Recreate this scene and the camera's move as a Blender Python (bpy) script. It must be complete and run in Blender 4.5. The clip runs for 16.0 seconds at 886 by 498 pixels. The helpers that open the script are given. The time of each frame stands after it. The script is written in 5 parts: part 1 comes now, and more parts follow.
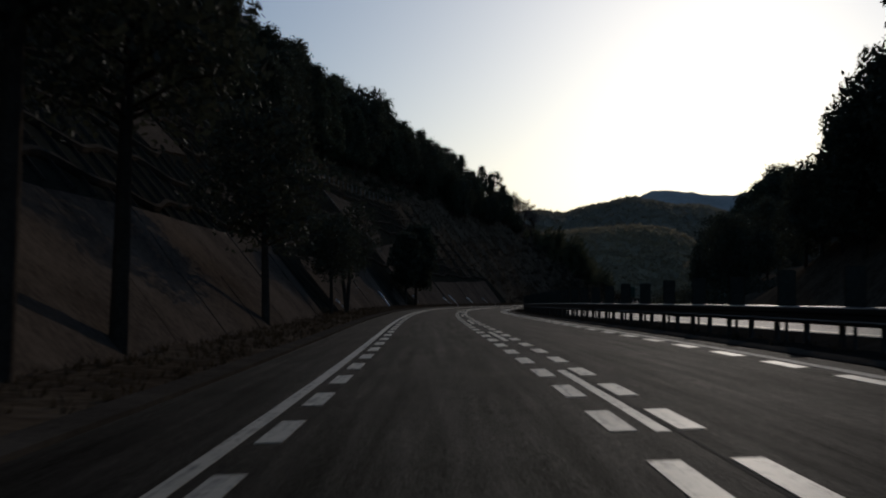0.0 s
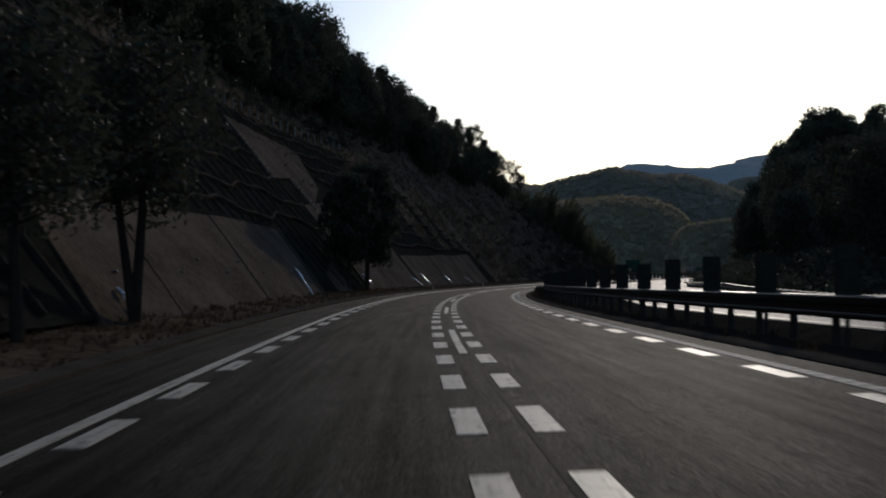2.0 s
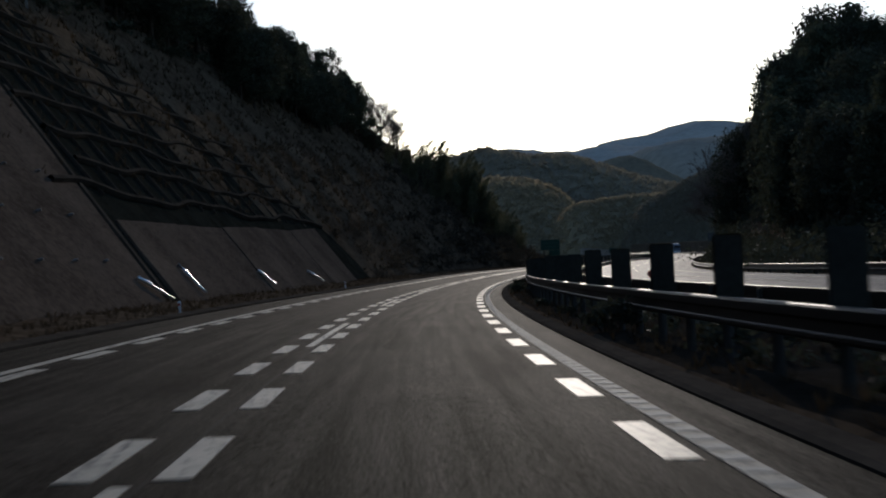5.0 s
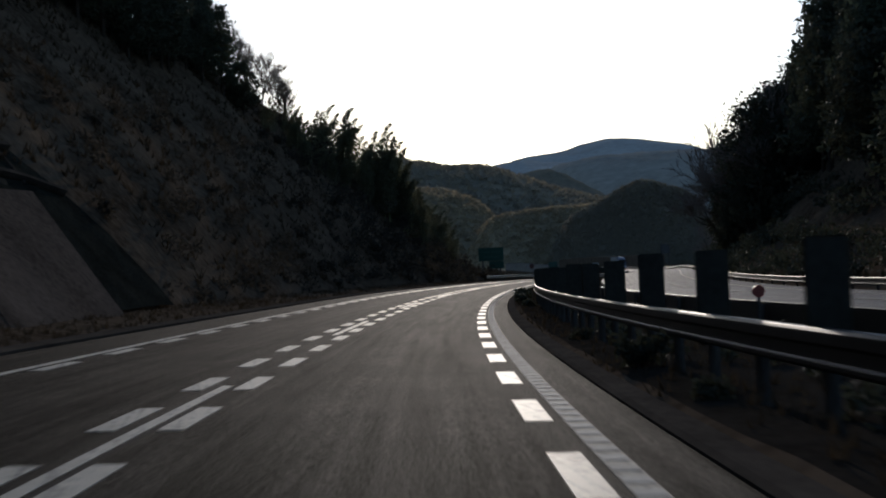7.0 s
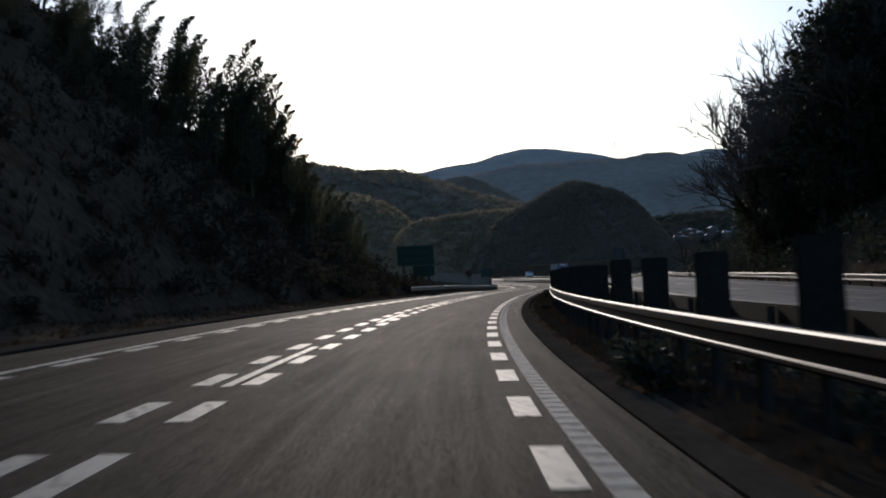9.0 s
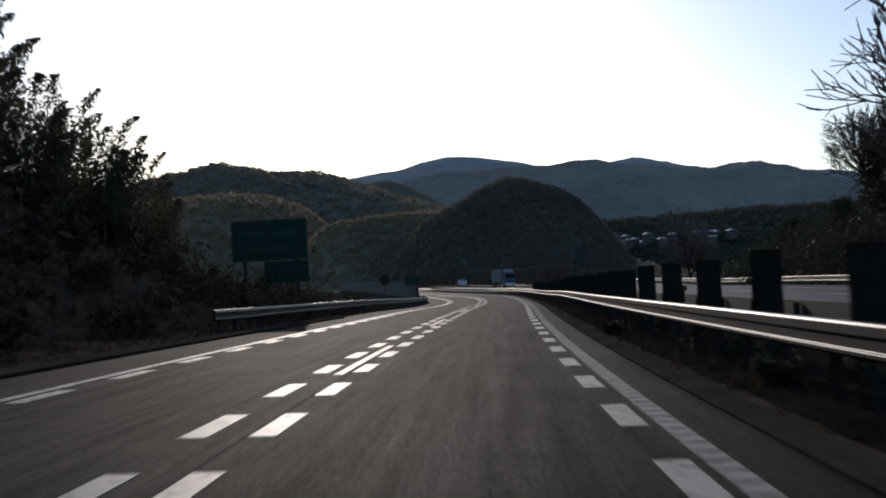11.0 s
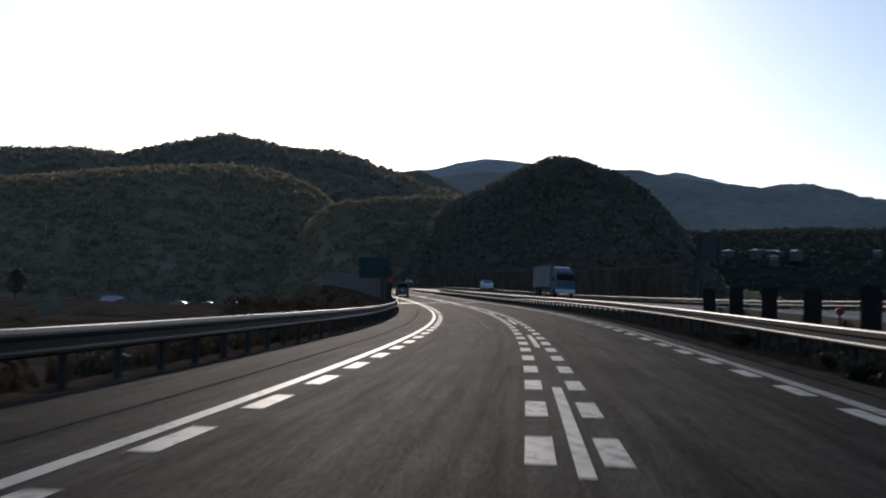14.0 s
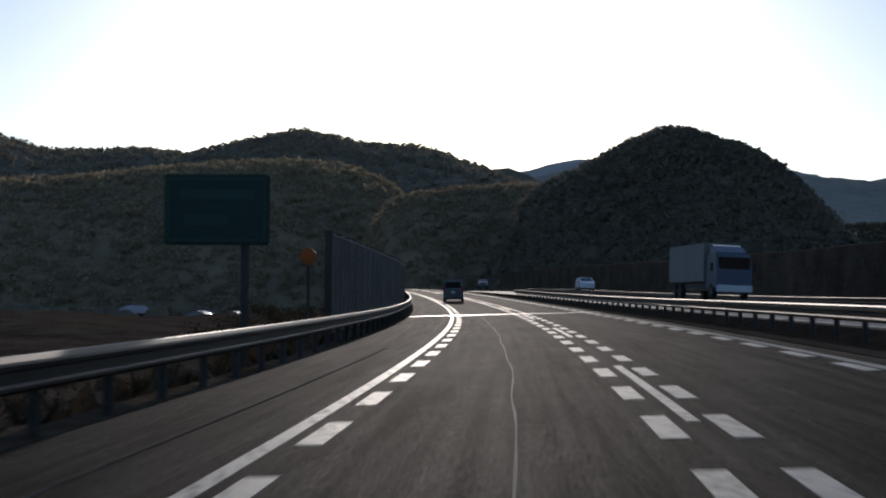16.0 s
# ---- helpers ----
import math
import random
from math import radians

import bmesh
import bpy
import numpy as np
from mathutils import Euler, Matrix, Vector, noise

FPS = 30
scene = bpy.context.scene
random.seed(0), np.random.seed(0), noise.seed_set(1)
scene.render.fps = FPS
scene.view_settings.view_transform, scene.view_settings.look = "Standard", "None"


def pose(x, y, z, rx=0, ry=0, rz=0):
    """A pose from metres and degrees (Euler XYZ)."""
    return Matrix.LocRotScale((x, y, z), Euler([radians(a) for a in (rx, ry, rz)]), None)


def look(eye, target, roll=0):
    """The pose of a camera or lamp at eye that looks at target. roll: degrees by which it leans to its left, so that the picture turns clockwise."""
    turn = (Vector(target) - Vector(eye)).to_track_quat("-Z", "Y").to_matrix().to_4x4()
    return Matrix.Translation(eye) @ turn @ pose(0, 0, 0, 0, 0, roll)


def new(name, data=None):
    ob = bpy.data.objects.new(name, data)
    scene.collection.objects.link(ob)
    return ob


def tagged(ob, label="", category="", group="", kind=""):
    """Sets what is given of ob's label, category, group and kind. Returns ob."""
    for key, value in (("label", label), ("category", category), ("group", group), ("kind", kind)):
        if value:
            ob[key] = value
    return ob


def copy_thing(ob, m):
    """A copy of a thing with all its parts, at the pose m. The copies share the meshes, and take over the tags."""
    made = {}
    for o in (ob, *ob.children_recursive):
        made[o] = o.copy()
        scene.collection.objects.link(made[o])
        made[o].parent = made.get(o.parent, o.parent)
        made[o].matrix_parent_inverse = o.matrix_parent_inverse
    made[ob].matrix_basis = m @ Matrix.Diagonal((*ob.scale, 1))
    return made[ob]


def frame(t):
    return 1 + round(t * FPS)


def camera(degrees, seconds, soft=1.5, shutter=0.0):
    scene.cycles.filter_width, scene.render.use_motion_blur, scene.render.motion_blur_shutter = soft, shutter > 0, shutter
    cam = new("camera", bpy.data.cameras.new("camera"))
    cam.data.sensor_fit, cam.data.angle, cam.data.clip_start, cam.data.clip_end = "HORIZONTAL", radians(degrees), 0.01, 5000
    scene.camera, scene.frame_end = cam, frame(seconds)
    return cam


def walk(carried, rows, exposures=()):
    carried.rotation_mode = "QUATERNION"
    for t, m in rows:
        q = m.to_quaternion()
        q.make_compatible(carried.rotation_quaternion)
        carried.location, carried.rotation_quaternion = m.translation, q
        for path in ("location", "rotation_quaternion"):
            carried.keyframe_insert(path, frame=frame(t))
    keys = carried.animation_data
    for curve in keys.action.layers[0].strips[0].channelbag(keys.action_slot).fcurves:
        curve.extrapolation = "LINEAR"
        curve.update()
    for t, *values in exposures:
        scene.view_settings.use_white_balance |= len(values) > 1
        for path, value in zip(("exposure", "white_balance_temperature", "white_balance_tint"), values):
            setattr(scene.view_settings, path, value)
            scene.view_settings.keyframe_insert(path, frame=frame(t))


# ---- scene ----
# ---- camera and its way ----
cam = camera(41.07, 16.0, soft=2.0, shutter=0.2)
walk(cam, [
    (0.0, pose(-1.75, 1.16, 1.089, 92.45, -0.53, 0.74)),
    (0.5, pose(-1.89, 14.0, 1.131, 91.62, -0.38, 0.07)),
    (1.0, pose(-1.97, 26.52, 1.162, 91.60, -1.42, 0.48)),
    (1.5, pose(-2.01, 39.77, 1.191, 91.69, 0.17, 0.08)),
    (2.0, pose(-1.91, 53.12, 1.225, 91.42, 0.55, -0.53)),
    (2.5, pose(-1.73, 66.27, 1.252, 91.42, 1.73, -1.47)),
    (3.0, pose(-1.41, 79.25, 1.264, 91.70, 1.14, -2.87)),
    (3.5, pose(-0.83, 92.42, 1.262, 90.93, 2.61, -3.54)),
    (4.0, pose(-0.16, 105.68, 1.247, 91.04, 3.37, -4.62)),
    (4.5, pose(0.75, 118.91, 1.224, 90.86, 3.38, -5.55)),
    (5.0, pose(1.82, 131.98, 1.197, 90.87, 2.75, -6.96)),
    (5.5, pose(3.18, 145.10, 1.174, 91.02, 2.69, -7.94)),
    (6.0, pose(4.83, 158.26, 1.151, 91.17, 2.63, -8.98)),
    (6.5, pose(6.78, 171.36, 1.126, 91.33, 2.58, -10.09)),
    (7.0, pose(9.01, 184.34, 1.102, 91.48, 2.52, -11.22)),
    (7.5, pose(11.50, 197.11, 1.088, 91.63, 2.46, -12.23)),
    (8.0, pose(14.19, 209.67, 1.089, 91.89, 2.93, -13.40)),
    (8.5, pose(17.06, 222.07, 1.112, 91.79, 2.90, -14.53)),
    (9.0, pose(20.32, 235.00, 1.161, 91.86, 2.93, -15.32)),
    (9.5, pose(24.03, 248.44, 1.228, 91.93, 2.96, -16.22)),
    (10.0, pose(28.13, 262.16, 1.308, 92.00, 3.00, -17.21)),
    (10.5, pose(32.55, 275.93, 1.388, 92.07, 3.03, -18.20)),
    (11.0, pose(37.17, 289.52, 1.465, 92.13, 3.06, -19.03)),
    (11.5, pose(41.92, 302.98, 1.536, 92.05, 2.38, -19.86)),
    (12.0, pose(47.02, 316.72, 1.590, 92.04, 3.03, -20.18)),
    (12.5, pose(52.17, 330.33, 1.628, 92.39, 2.83, -20.28)),
    (13.0, pose(57.43, 344.07, 1.661, 91.55, 2.83, -19.58)),
    (13.5, pose(62.78, 357.99, 1.664, 91.63, 1.30, -19.55)),
    (14.0, pose(68.12, 372.12, 1.612, 92.30, -1.28, -17.64)),
    (14.5, pose(73.19, 385.51, 1.586, 91.81, 1.11, -16.44)),
    (15.0, pose(78.03, 398.93, 1.616, 92.01, -0.52, -15.01)),
    (15.5, pose(82.68, 412.50, 1.659, 91.64, -1.49, -13.70)),
    (16.0, pose(87.03, 426.10, 1.713, 92.45, -0.44, -13.08)),
], exposures=[(0.0, -1.42, 6000, 11), (0.6, -1.0, 6000, 11), (1.2, -0.76, 6000, 11), (3.0, -0.56, 6000, 11), (5.0, -0.48, 6000, 11), (11.0, -0.39, 6000, 14), (16.0, -0.44, 6000, 14)])

# ---- sky and sun ----
SUN_AZ, SUN_EL = 13.2, 14.0          # degrees: clockwise from +y, above the horizon
world = bpy.data.worlds.new("sky")
scene.world = world
world.use_nodes = True
sky = world.node_tree.nodes.new("ShaderNodeTexSky")
sky.sky_type = "NISHITA"
sky.sun_disc = False
sky.sun_elevation = radians(SUN_EL)
sky.sun_rotation = radians(SUN_AZ)
sky.air_density, sky.dust_density, sky.ozone_density = 1.0, 0.7, 2.7
back = world.node_tree.nodes["Background"]
back.inputs["Strength"].default_value = 0.15
world.node_tree.links.new(sky.outputs["Color"], back.inputs["Color"])
sun_data = bpy.data.lights.new("sun", "SUN")
sun_data.energy, sun_data.angle, sun_data.color = 2.0, radians(0.55), (1.0, 0.86, 0.7)
sun = new("sun", sun_data)
sun_dir = Vector((math.sin(radians(SUN_AZ)) * math.cos(radians(SUN_EL)), math.cos(radians(SUN_AZ)) * math.cos(radians(SUN_EL)), math.sin(radians(SUN_EL))))
sun.matrix_world = look(sun_dir * 300, (0, 0, 0))

# ---- materials ----
def material(name, color, rough=0.8, metal=0.0, vary=0.25, scale=1.0, fine=12.0, bump=0.0, tint=None, spec=0.5, leaf=0.0, rand=0.0, island=0.0):
    """A noisy principled surface: large stains, fine grain, relief."""
    m = bpy.data.materials.new(name)
    m.use_nodes = True
    nt = m.node_tree
    n, l = nt.nodes, nt.links
    b = n["Principled BSDF"]
    b.inputs["Roughness"].default_value, b.inputs["Metallic"].default_value = rough, metal
    b.inputs["Specular IOR Level"].default_value = spec
    geo = n.new("ShaderNodeNewGeometry")
    big, small = n.new("ShaderNodeTexNoise"), n.new("ShaderNodeTexNoise")
    for tex, sc in ((big, scale), (small, scale * fine)):
        tex.inputs["Scale"].default_value = sc
        tex.inputs["Detail"].default_value = 5
        l.new(geo.outputs["Position"], tex.inputs["Vector"])
    add = n.new("ShaderNodeMath")
    add.operation = "ADD"
    l.new(big.outputs["Fac"], add.inputs[0])
    l.new(small.outputs["Fac"], add.inputs[1])
    value = add.outputs[0]
    if rand or island:
        more = n.new("ShaderNodeMath")
        more.operation = "MULTIPLY_ADD"
        src = n.new("ShaderNodeObjectInfo").outputs["Random"] if rand else geo.outputs["Random Per Island"]
        l.new(src, more.inputs[0])
        more.inputs[1].default_value = rand or island
        l.new(value, more.inputs[2])
        value = more.outputs[0]
    ramp = n.new("ShaderNodeValToRGB")
    top = 1.35 + (rand or island)
    scale_node = n.new("ShaderNodeMapRange")
    scale_node.inputs["From Min"].default_value, scale_node.inputs["From Max"].default_value = 0.65, top
    l.new(value, scale_node.inputs["Value"])
    l.new(scale_node.outputs["Result"], ramp.inputs["Fac"])
    dark = [c * (1 - vary) for c in color]
    light = [c * (1 + vary) for c in (tint or color)]
    ramp.color_ramp.elements[0].color = (*dark, 1)
    ramp.color_ramp.elements[1].color = (*light, 1)
    l.new(ramp.outputs["Color"], b.inputs["Base Color"])
    if bump:
        bn = n.new("ShaderNodeBump")
        bn.inputs["Strength"].default_value = 0.6
        bn.inputs["Distance"].default_value = bump
        l.new(add.outputs[0], bn.inputs["Height"])
        l.new(bn.outputs["Normal"], b.inputs["Normal"])
    if leaf:
        tr = n.new("ShaderNodeBsdfTranslucent")
        mix = n.new("ShaderNodeMixShader")
        mix.inputs[0].default_value = leaf
        l.new(ramp.outputs["Color"], tr.inputs["Color"])
        l.new(b.outputs[0], mix.inputs[1])
        l.new(tr.outputs[0], mix.inputs[2])
        l.new(mix.outputs[0], n["Material Output"].inputs["Surface"])
    return m


MOSSY = material("mossy_concrete", (0.058, 0.047, 0.036), 0.95, spec=0.0, vary=0.45, scale=0.6, fine=12, bump=0.03)
CONCRETE = material("concrete", (0.096, 0.073, 0.054), 0.9, spec=0.0, vary=0.5, scale=0.35, fine=14, bump=0.02)
KERB = material("kerb_concrete", (0.075, 0.061, 0.046), 0.9, spec=0.0, vary=0.4, scale=0.8, fine=14, bump=0.01)
NET = material("greened_slope_net", (0.021, 0.021, 0.016), 0.95, vary=0.6, scale=0.8, fine=12, bump=0.08, spec=0.0)
EARTH = material("earth", (0.07, 0.047, 0.029), 0.95, vary=0.55, scale=0.25, fine=11, bump=0.06, tint=(0.092, 0.068, 0.045), spec=0.0)
# planting soil, darkened further: the rails' shade on the median is in this colour
SHADEDSOIL = material("shaded_planting_soil", (0.03, 0.025, 0.019), 0.95, vary=0.5, scale=0.9, fine=11, bump=0.05, spec=0.0)
FIELD = material("field", (0.04, 0.042, 0.028), 0.95, spec=0.0, vary=0.45, scale=0.06, fine=12, bump=0.05)
BRUSH = material("winter_brush", (0.052, 0.045, 0.034), 0.9, spec=0.0, vary=0.4, scale=0.4, fine=6, leaf=0.3, island=0.4)
DRY = material("dry_grass", (0.06, 0.045, 0.028), 0.95, spec=0.0, vary=0.45, scale=0.4, fine=9, bump=0.05, leaf=0.25, island=0.4)
RAIL = material("brown_painted_rail", (0.024, 0.019, 0.014), 0.48, spec=0.15, vary=0.3, scale=0.8, fine=14)
STEEL = material("galvanised_steel", (0.06, 0.055, 0.049), 0.4, 0.35, spec=0.3, vary=0.2, scale=0.8, fine=14)
DARKSTEEL = material("weathered_steel", (0.075, 0.066, 0.055), 0.7, 0.1, spec=0.2, vary=0.25, scale=1.5, fine=10)
PIPE = material("white_pipe", (0.85, 0.85, 0.83), 0.3, 0.85, vary=0.1, scale=2, spec=0.7)
LEAF = material("evergreen_leaves", (0.056, 0.06, 0.039), 0.75, spec=0.12, vary=0.4, scale=0.4, fine=6, leaf=0.25, rand=0.5)
CEDAR = material("cedar_leaves", (0.058, 0.066, 0.04), 0.75, spec=0.15, vary=0.4, scale=0.4, fine=6, leaf=0.25, rand=0.5)
BAMBOO = material("bamboo_leaves", (0.1, 0.102, 0.06), 0.75, spec=0.15, vary=0.35, scale=0.4, fine=6, leaf=0.55, rand=0.4)
BARK = material("bark", (0.06, 0.047, 0.036), 0.95, spec=0.0, vary=0.4, scale=1.2, fine=10, bump=0.03)
TWIG = material("bare_twigs", (0.16, 0.125, 0.1), 0.9, vary=0.3, scale=1.2, fine=8)
CULM = material("bamboo_culm", (0.16, 0.17, 0.07), 0.5, vary=0.3, scale=1.2, fine=8)
# hill colours stand well above the near leaves: valley haze is mixed into them
WOODS = material("haze_toned_wooded_hill", (0.17, 0.15, 0.112), 0.95, spec=0.0, vary=0.25, scale=0.02, fine=12, bump=0.3, tint=(0.19, 0.162, 0.115))
BROWNWOODS = material("haze_toned_winter_brown_hill", (0.2, 0.163, 0.106), 0.95, spec=0.0, vary=0.25, scale=0.02, fine=12, bump=0.3, tint=(0.22, 0.175, 0.11))
THICKET = material("haze_toned_winter_thicket", (0.29, 0.236, 0.158), 0.9, spec=0.0, vary=0.2, scale=0.05, fine=12, leaf=0.5, island=0.1, tint=(0.32, 0.255, 0.16))
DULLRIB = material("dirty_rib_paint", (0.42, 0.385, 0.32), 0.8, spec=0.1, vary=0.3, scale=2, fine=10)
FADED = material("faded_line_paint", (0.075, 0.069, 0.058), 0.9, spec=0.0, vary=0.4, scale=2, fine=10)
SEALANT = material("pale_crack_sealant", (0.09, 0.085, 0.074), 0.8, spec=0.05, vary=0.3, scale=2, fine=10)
# canopy tones lifted the same way, with haze in the colour
CANOPY = material("haze_toned_canopy", (0.24, 0.213, 0.16), 0.9, spec=0.0, vary=0.2, scale=0.05, fine=12, leaf=0.45, island=0.1, tint=(0.25, 0.215, 0.155))
CONEWOOD = material("haze_toned_cone_canopy", (0.185, 0.164, 0.126), 0.85, vary=0.2, scale=0.05, fine=12, leaf=0.35, island=0.1, tint=(0.205, 0.178, 0.132), spec=0.0)
# far woods are paler than real leaves: distance haze is put into these colours
FARWOODS = material("haze_toned_far_ridge", (0.38, 0.37, 0.335), 0.95, spec=0.0, vary=0.2, scale=0.006, fine=10, bump=1.0)
RIDGEWOOD = material("haze_toned_valley_ridge", (0.29, 0.266, 0.22), 0.95, spec=0.0, vary=0.25, scale=0.006, fine=10, bump=1.0)
TOWNWOOD = material("town_slope_trees", (0.11, 0.1, 0.08), 0.9, spec=0.0, vary=0.25, scale=0.05, fine=12, leaf=0.25, island=0.1)
TAR = material("tar_joint", (0.013, 0.013, 0.013), 0.95, vary=0.3, scale=2, spec=0.05)
GREEN = material("green_sign_face", (0.008, 0.055, 0.032), 0.4, vary=0.12, scale=1, fine=8)
SIGNWHITE = material("sign_white", (0.75, 0.76, 0.75), 0.4, vary=0.08, scale=2)
SIGNBACK = material("sign_back", (0.07, 0.07, 0.068), 0.5, 0.4, vary=0.2, scale=1)
PANELGREY = material("barrier_panel", (0.22, 0.2, 0.175), 0.85, spec=0.05, vary=0.3, scale=0.5, fine=12)
PLATE = material("antiglare_plate", (0.04, 0.038, 0.03), 0.8, spec=0.1, vary=0.3, scale=1.5, fine=8)
REDDISC = material("dull_red_reflector", (0.3, 0.045, 0.025), 0.5, vary=0.2, scale=4)
RUBBER = material("tyre_rubber", (0.02, 0.02, 0.02), 0.8, vary=0.2, scale=4)
BLACKPLASTIC = material("black_plastic", (0.02, 0.02, 0.022), 0.5, vary=0.2, scale=4)
# silver far below its own tone: the shade on the van's rear is included
SHADEDSILVER = material("shaded_silver_car_paint", (0.12, 0.118, 0.112), 0.4, 0.2, vary=0.06, scale=1)
WHITECAR = material("white_car_paint", (0.7, 0.71, 0.71), 0.3, vary=0.06, scale=1)
DARKCAR = material("dark_car_paint", (0.03, 0.032, 0.04), 0.25, 0.2, vary=0.1, scale=1)
BLUECAB = material("blue_cab_paint", (0.085, 0.11, 0.15), 0.3, vary=0.1, scale=1)
GLASS = material("tinted_glass", (0.015, 0.017, 0.02), 0.05, vary=0.1, scale=1, spec=0.8)
REDLAMP = material("red_lamp_glass", (0.4, 0.02, 0.02), 0.2, vary=0.1, scale=3)
CLEARLAMP = material("headlamp_glass", (0.75, 0.76, 0.78), 0.1, vary=0.05, scale=3, spec=0.8)
ROOF = material("house_roof_tiles", (0.1, 0.105, 0.115), 0.27, vary=0.25, scale=0.3, fine=12, spec=1.0)
HOUSEWALL = material("house_wall", (0.09, 0.08, 0.068), 0.8, vary=0.25, scale=0.3, fine=10)
FILM = material("greenhouse_film", (0.65, 0.67, 0.67), 0.18, vary=0.1, scale=0.5, spec=0.8)


def asphalt(name, color, tracks, gloss, rough=0.8):
    """Asphalt with stone grain, long stains and polished wheel tracks; UV holds metres across and along."""
    m = material(name, color, rough, spec=gloss, vary=0.8, scale=0.5, fine=60, bump=0.014)
    n, l = m.node_tree.nodes, m.node_tree.links
    b = n["Principled BSDF"]
    base = b.inputs["Base Color"].links[0].from_socket
    uv = n.new("ShaderNodeUVMap")
    uv.uv_map = "lane"
    sep = n.new("ShaderNodeSeparateXYZ")
    l.new(uv.outputs["UV"], sep.inputs[0])
    stretch = n.new("ShaderNodeMapping")
    stretch.inputs["Scale"].default_value = (5.0, 0.16, 1)
    l.new(uv.outputs["UV"], stretch.inputs["Vector"])
    streak = n.new("ShaderNodeTexNoise")
    streak.inputs["Detail"].default_value = 6
    streak.inputs["Scale"].default_value = 1.0
    l.new(stretch.outputs[0], streak.inputs["Vector"])
    wave = n.new("ShaderNodeMath")
    wave.operation = "MULTIPLY"
    l.new(sep.outputs[0], wave.inputs[0])
    wave.inputs[1].default_value = math.tau / 1.77
    cosine = n.new("ShaderNodeMath")
    cosine.operation = "COSINE"
    l.new(wave.outputs[0], cosine.inputs[0])
    add = n.new("ShaderNodeMath")
    add.operation = "MULTIPLY_ADD"
    l.new(cosine.outputs[0], add.inputs[0])
    add.inputs[1].default_value = tracks
    l.new(streak.outputs["Fac"], add.inputs[2])
    rng_node = n.new("ShaderNodeMapRange")
    rng_node.inputs["From Min"].default_value, rng_node.inputs["From Max"].default_value = 0.3, 0.75
    rng_node.inputs["To Min"].default_value, rng_node.inputs["To Max"].default_value = 0.52, 1.5
    l.new(add.outputs[0], rng_node.inputs["Value"])
    mul = n.new("ShaderNodeVectorMath")
    mul.operation = "SCALE"
    l.new(base, mul.inputs[0])
    l.new(rng_node.outputs[0], mul.inputs["Scale"])
    # pale and dark stones in the wearing course
    stone = n.new("ShaderNodeTexNoise")
    stone.inputs["Scale"].default_value = 34.0
    stone.inputs["Detail"].default_value = 2
    l.new(n["Geometry"].outputs["Position"], stone.inputs["Vector"])
    contrast = n.new("ShaderNodeMapRange")
    contrast.inputs["From Min"].default_value, contrast.inputs["From Max"].default_value = 0.32, 0.7
    contrast.inputs["To Min"].default_value, contrast.inputs["To Max"].default_value = 0.2, 2.1
    l.new(stone.outputs["Fac"], contrast.inputs["Value"])
    grit = n.new("ShaderNodeVectorMath")
    grit.operation = "SCALE"
    l.new(mul.outputs[0], grit.inputs[0])
    l.new(contrast.outputs[0], grit.inputs["Scale"])
    l.new(grit.outputs[0], b.inputs["Base Color"])
    # polished stone faces and worn streaks shine a little more
    shine = n.new("ShaderNodeMath")
    shine.operation = "MULTIPLY"
    l.new(rng_node.outputs[0], shine.inputs[0])
    l.new(contrast.outputs[0], shine.inputs[1])
    level_of = n.new("ShaderNodeMath")
    level_of.operation = "MULTIPLY"
    l.new(shine.outputs[0], level_of.inputs[0])
    level_of.inputs[1].default_value = gloss * 1.05
    l.new(level_of.outputs[0], b.inputs["Specular IOR Level"])
    chips = n.new("ShaderNodeTexNoise")
    chips.inputs["Scale"].default_value = 42.0
    chips.inputs["Detail"].default_value = 3
    l.new(n["Geometry"].outputs["Position"], chips.inputs["Vector"])
    relief = n.new("ShaderNodeBump")
    relief.inputs["Strength"].default_value = 1.0
    relief.inputs["Distance"].default_value = 0.012
    l.new(chips.outputs["Fac"], relief.inputs["Height"])
    l.new(b.inputs["Normal"].links[0].from_socket, relief.inputs["Normal"])
    l.new(relief.outputs["Normal"], b.inputs["Normal"])
    return m


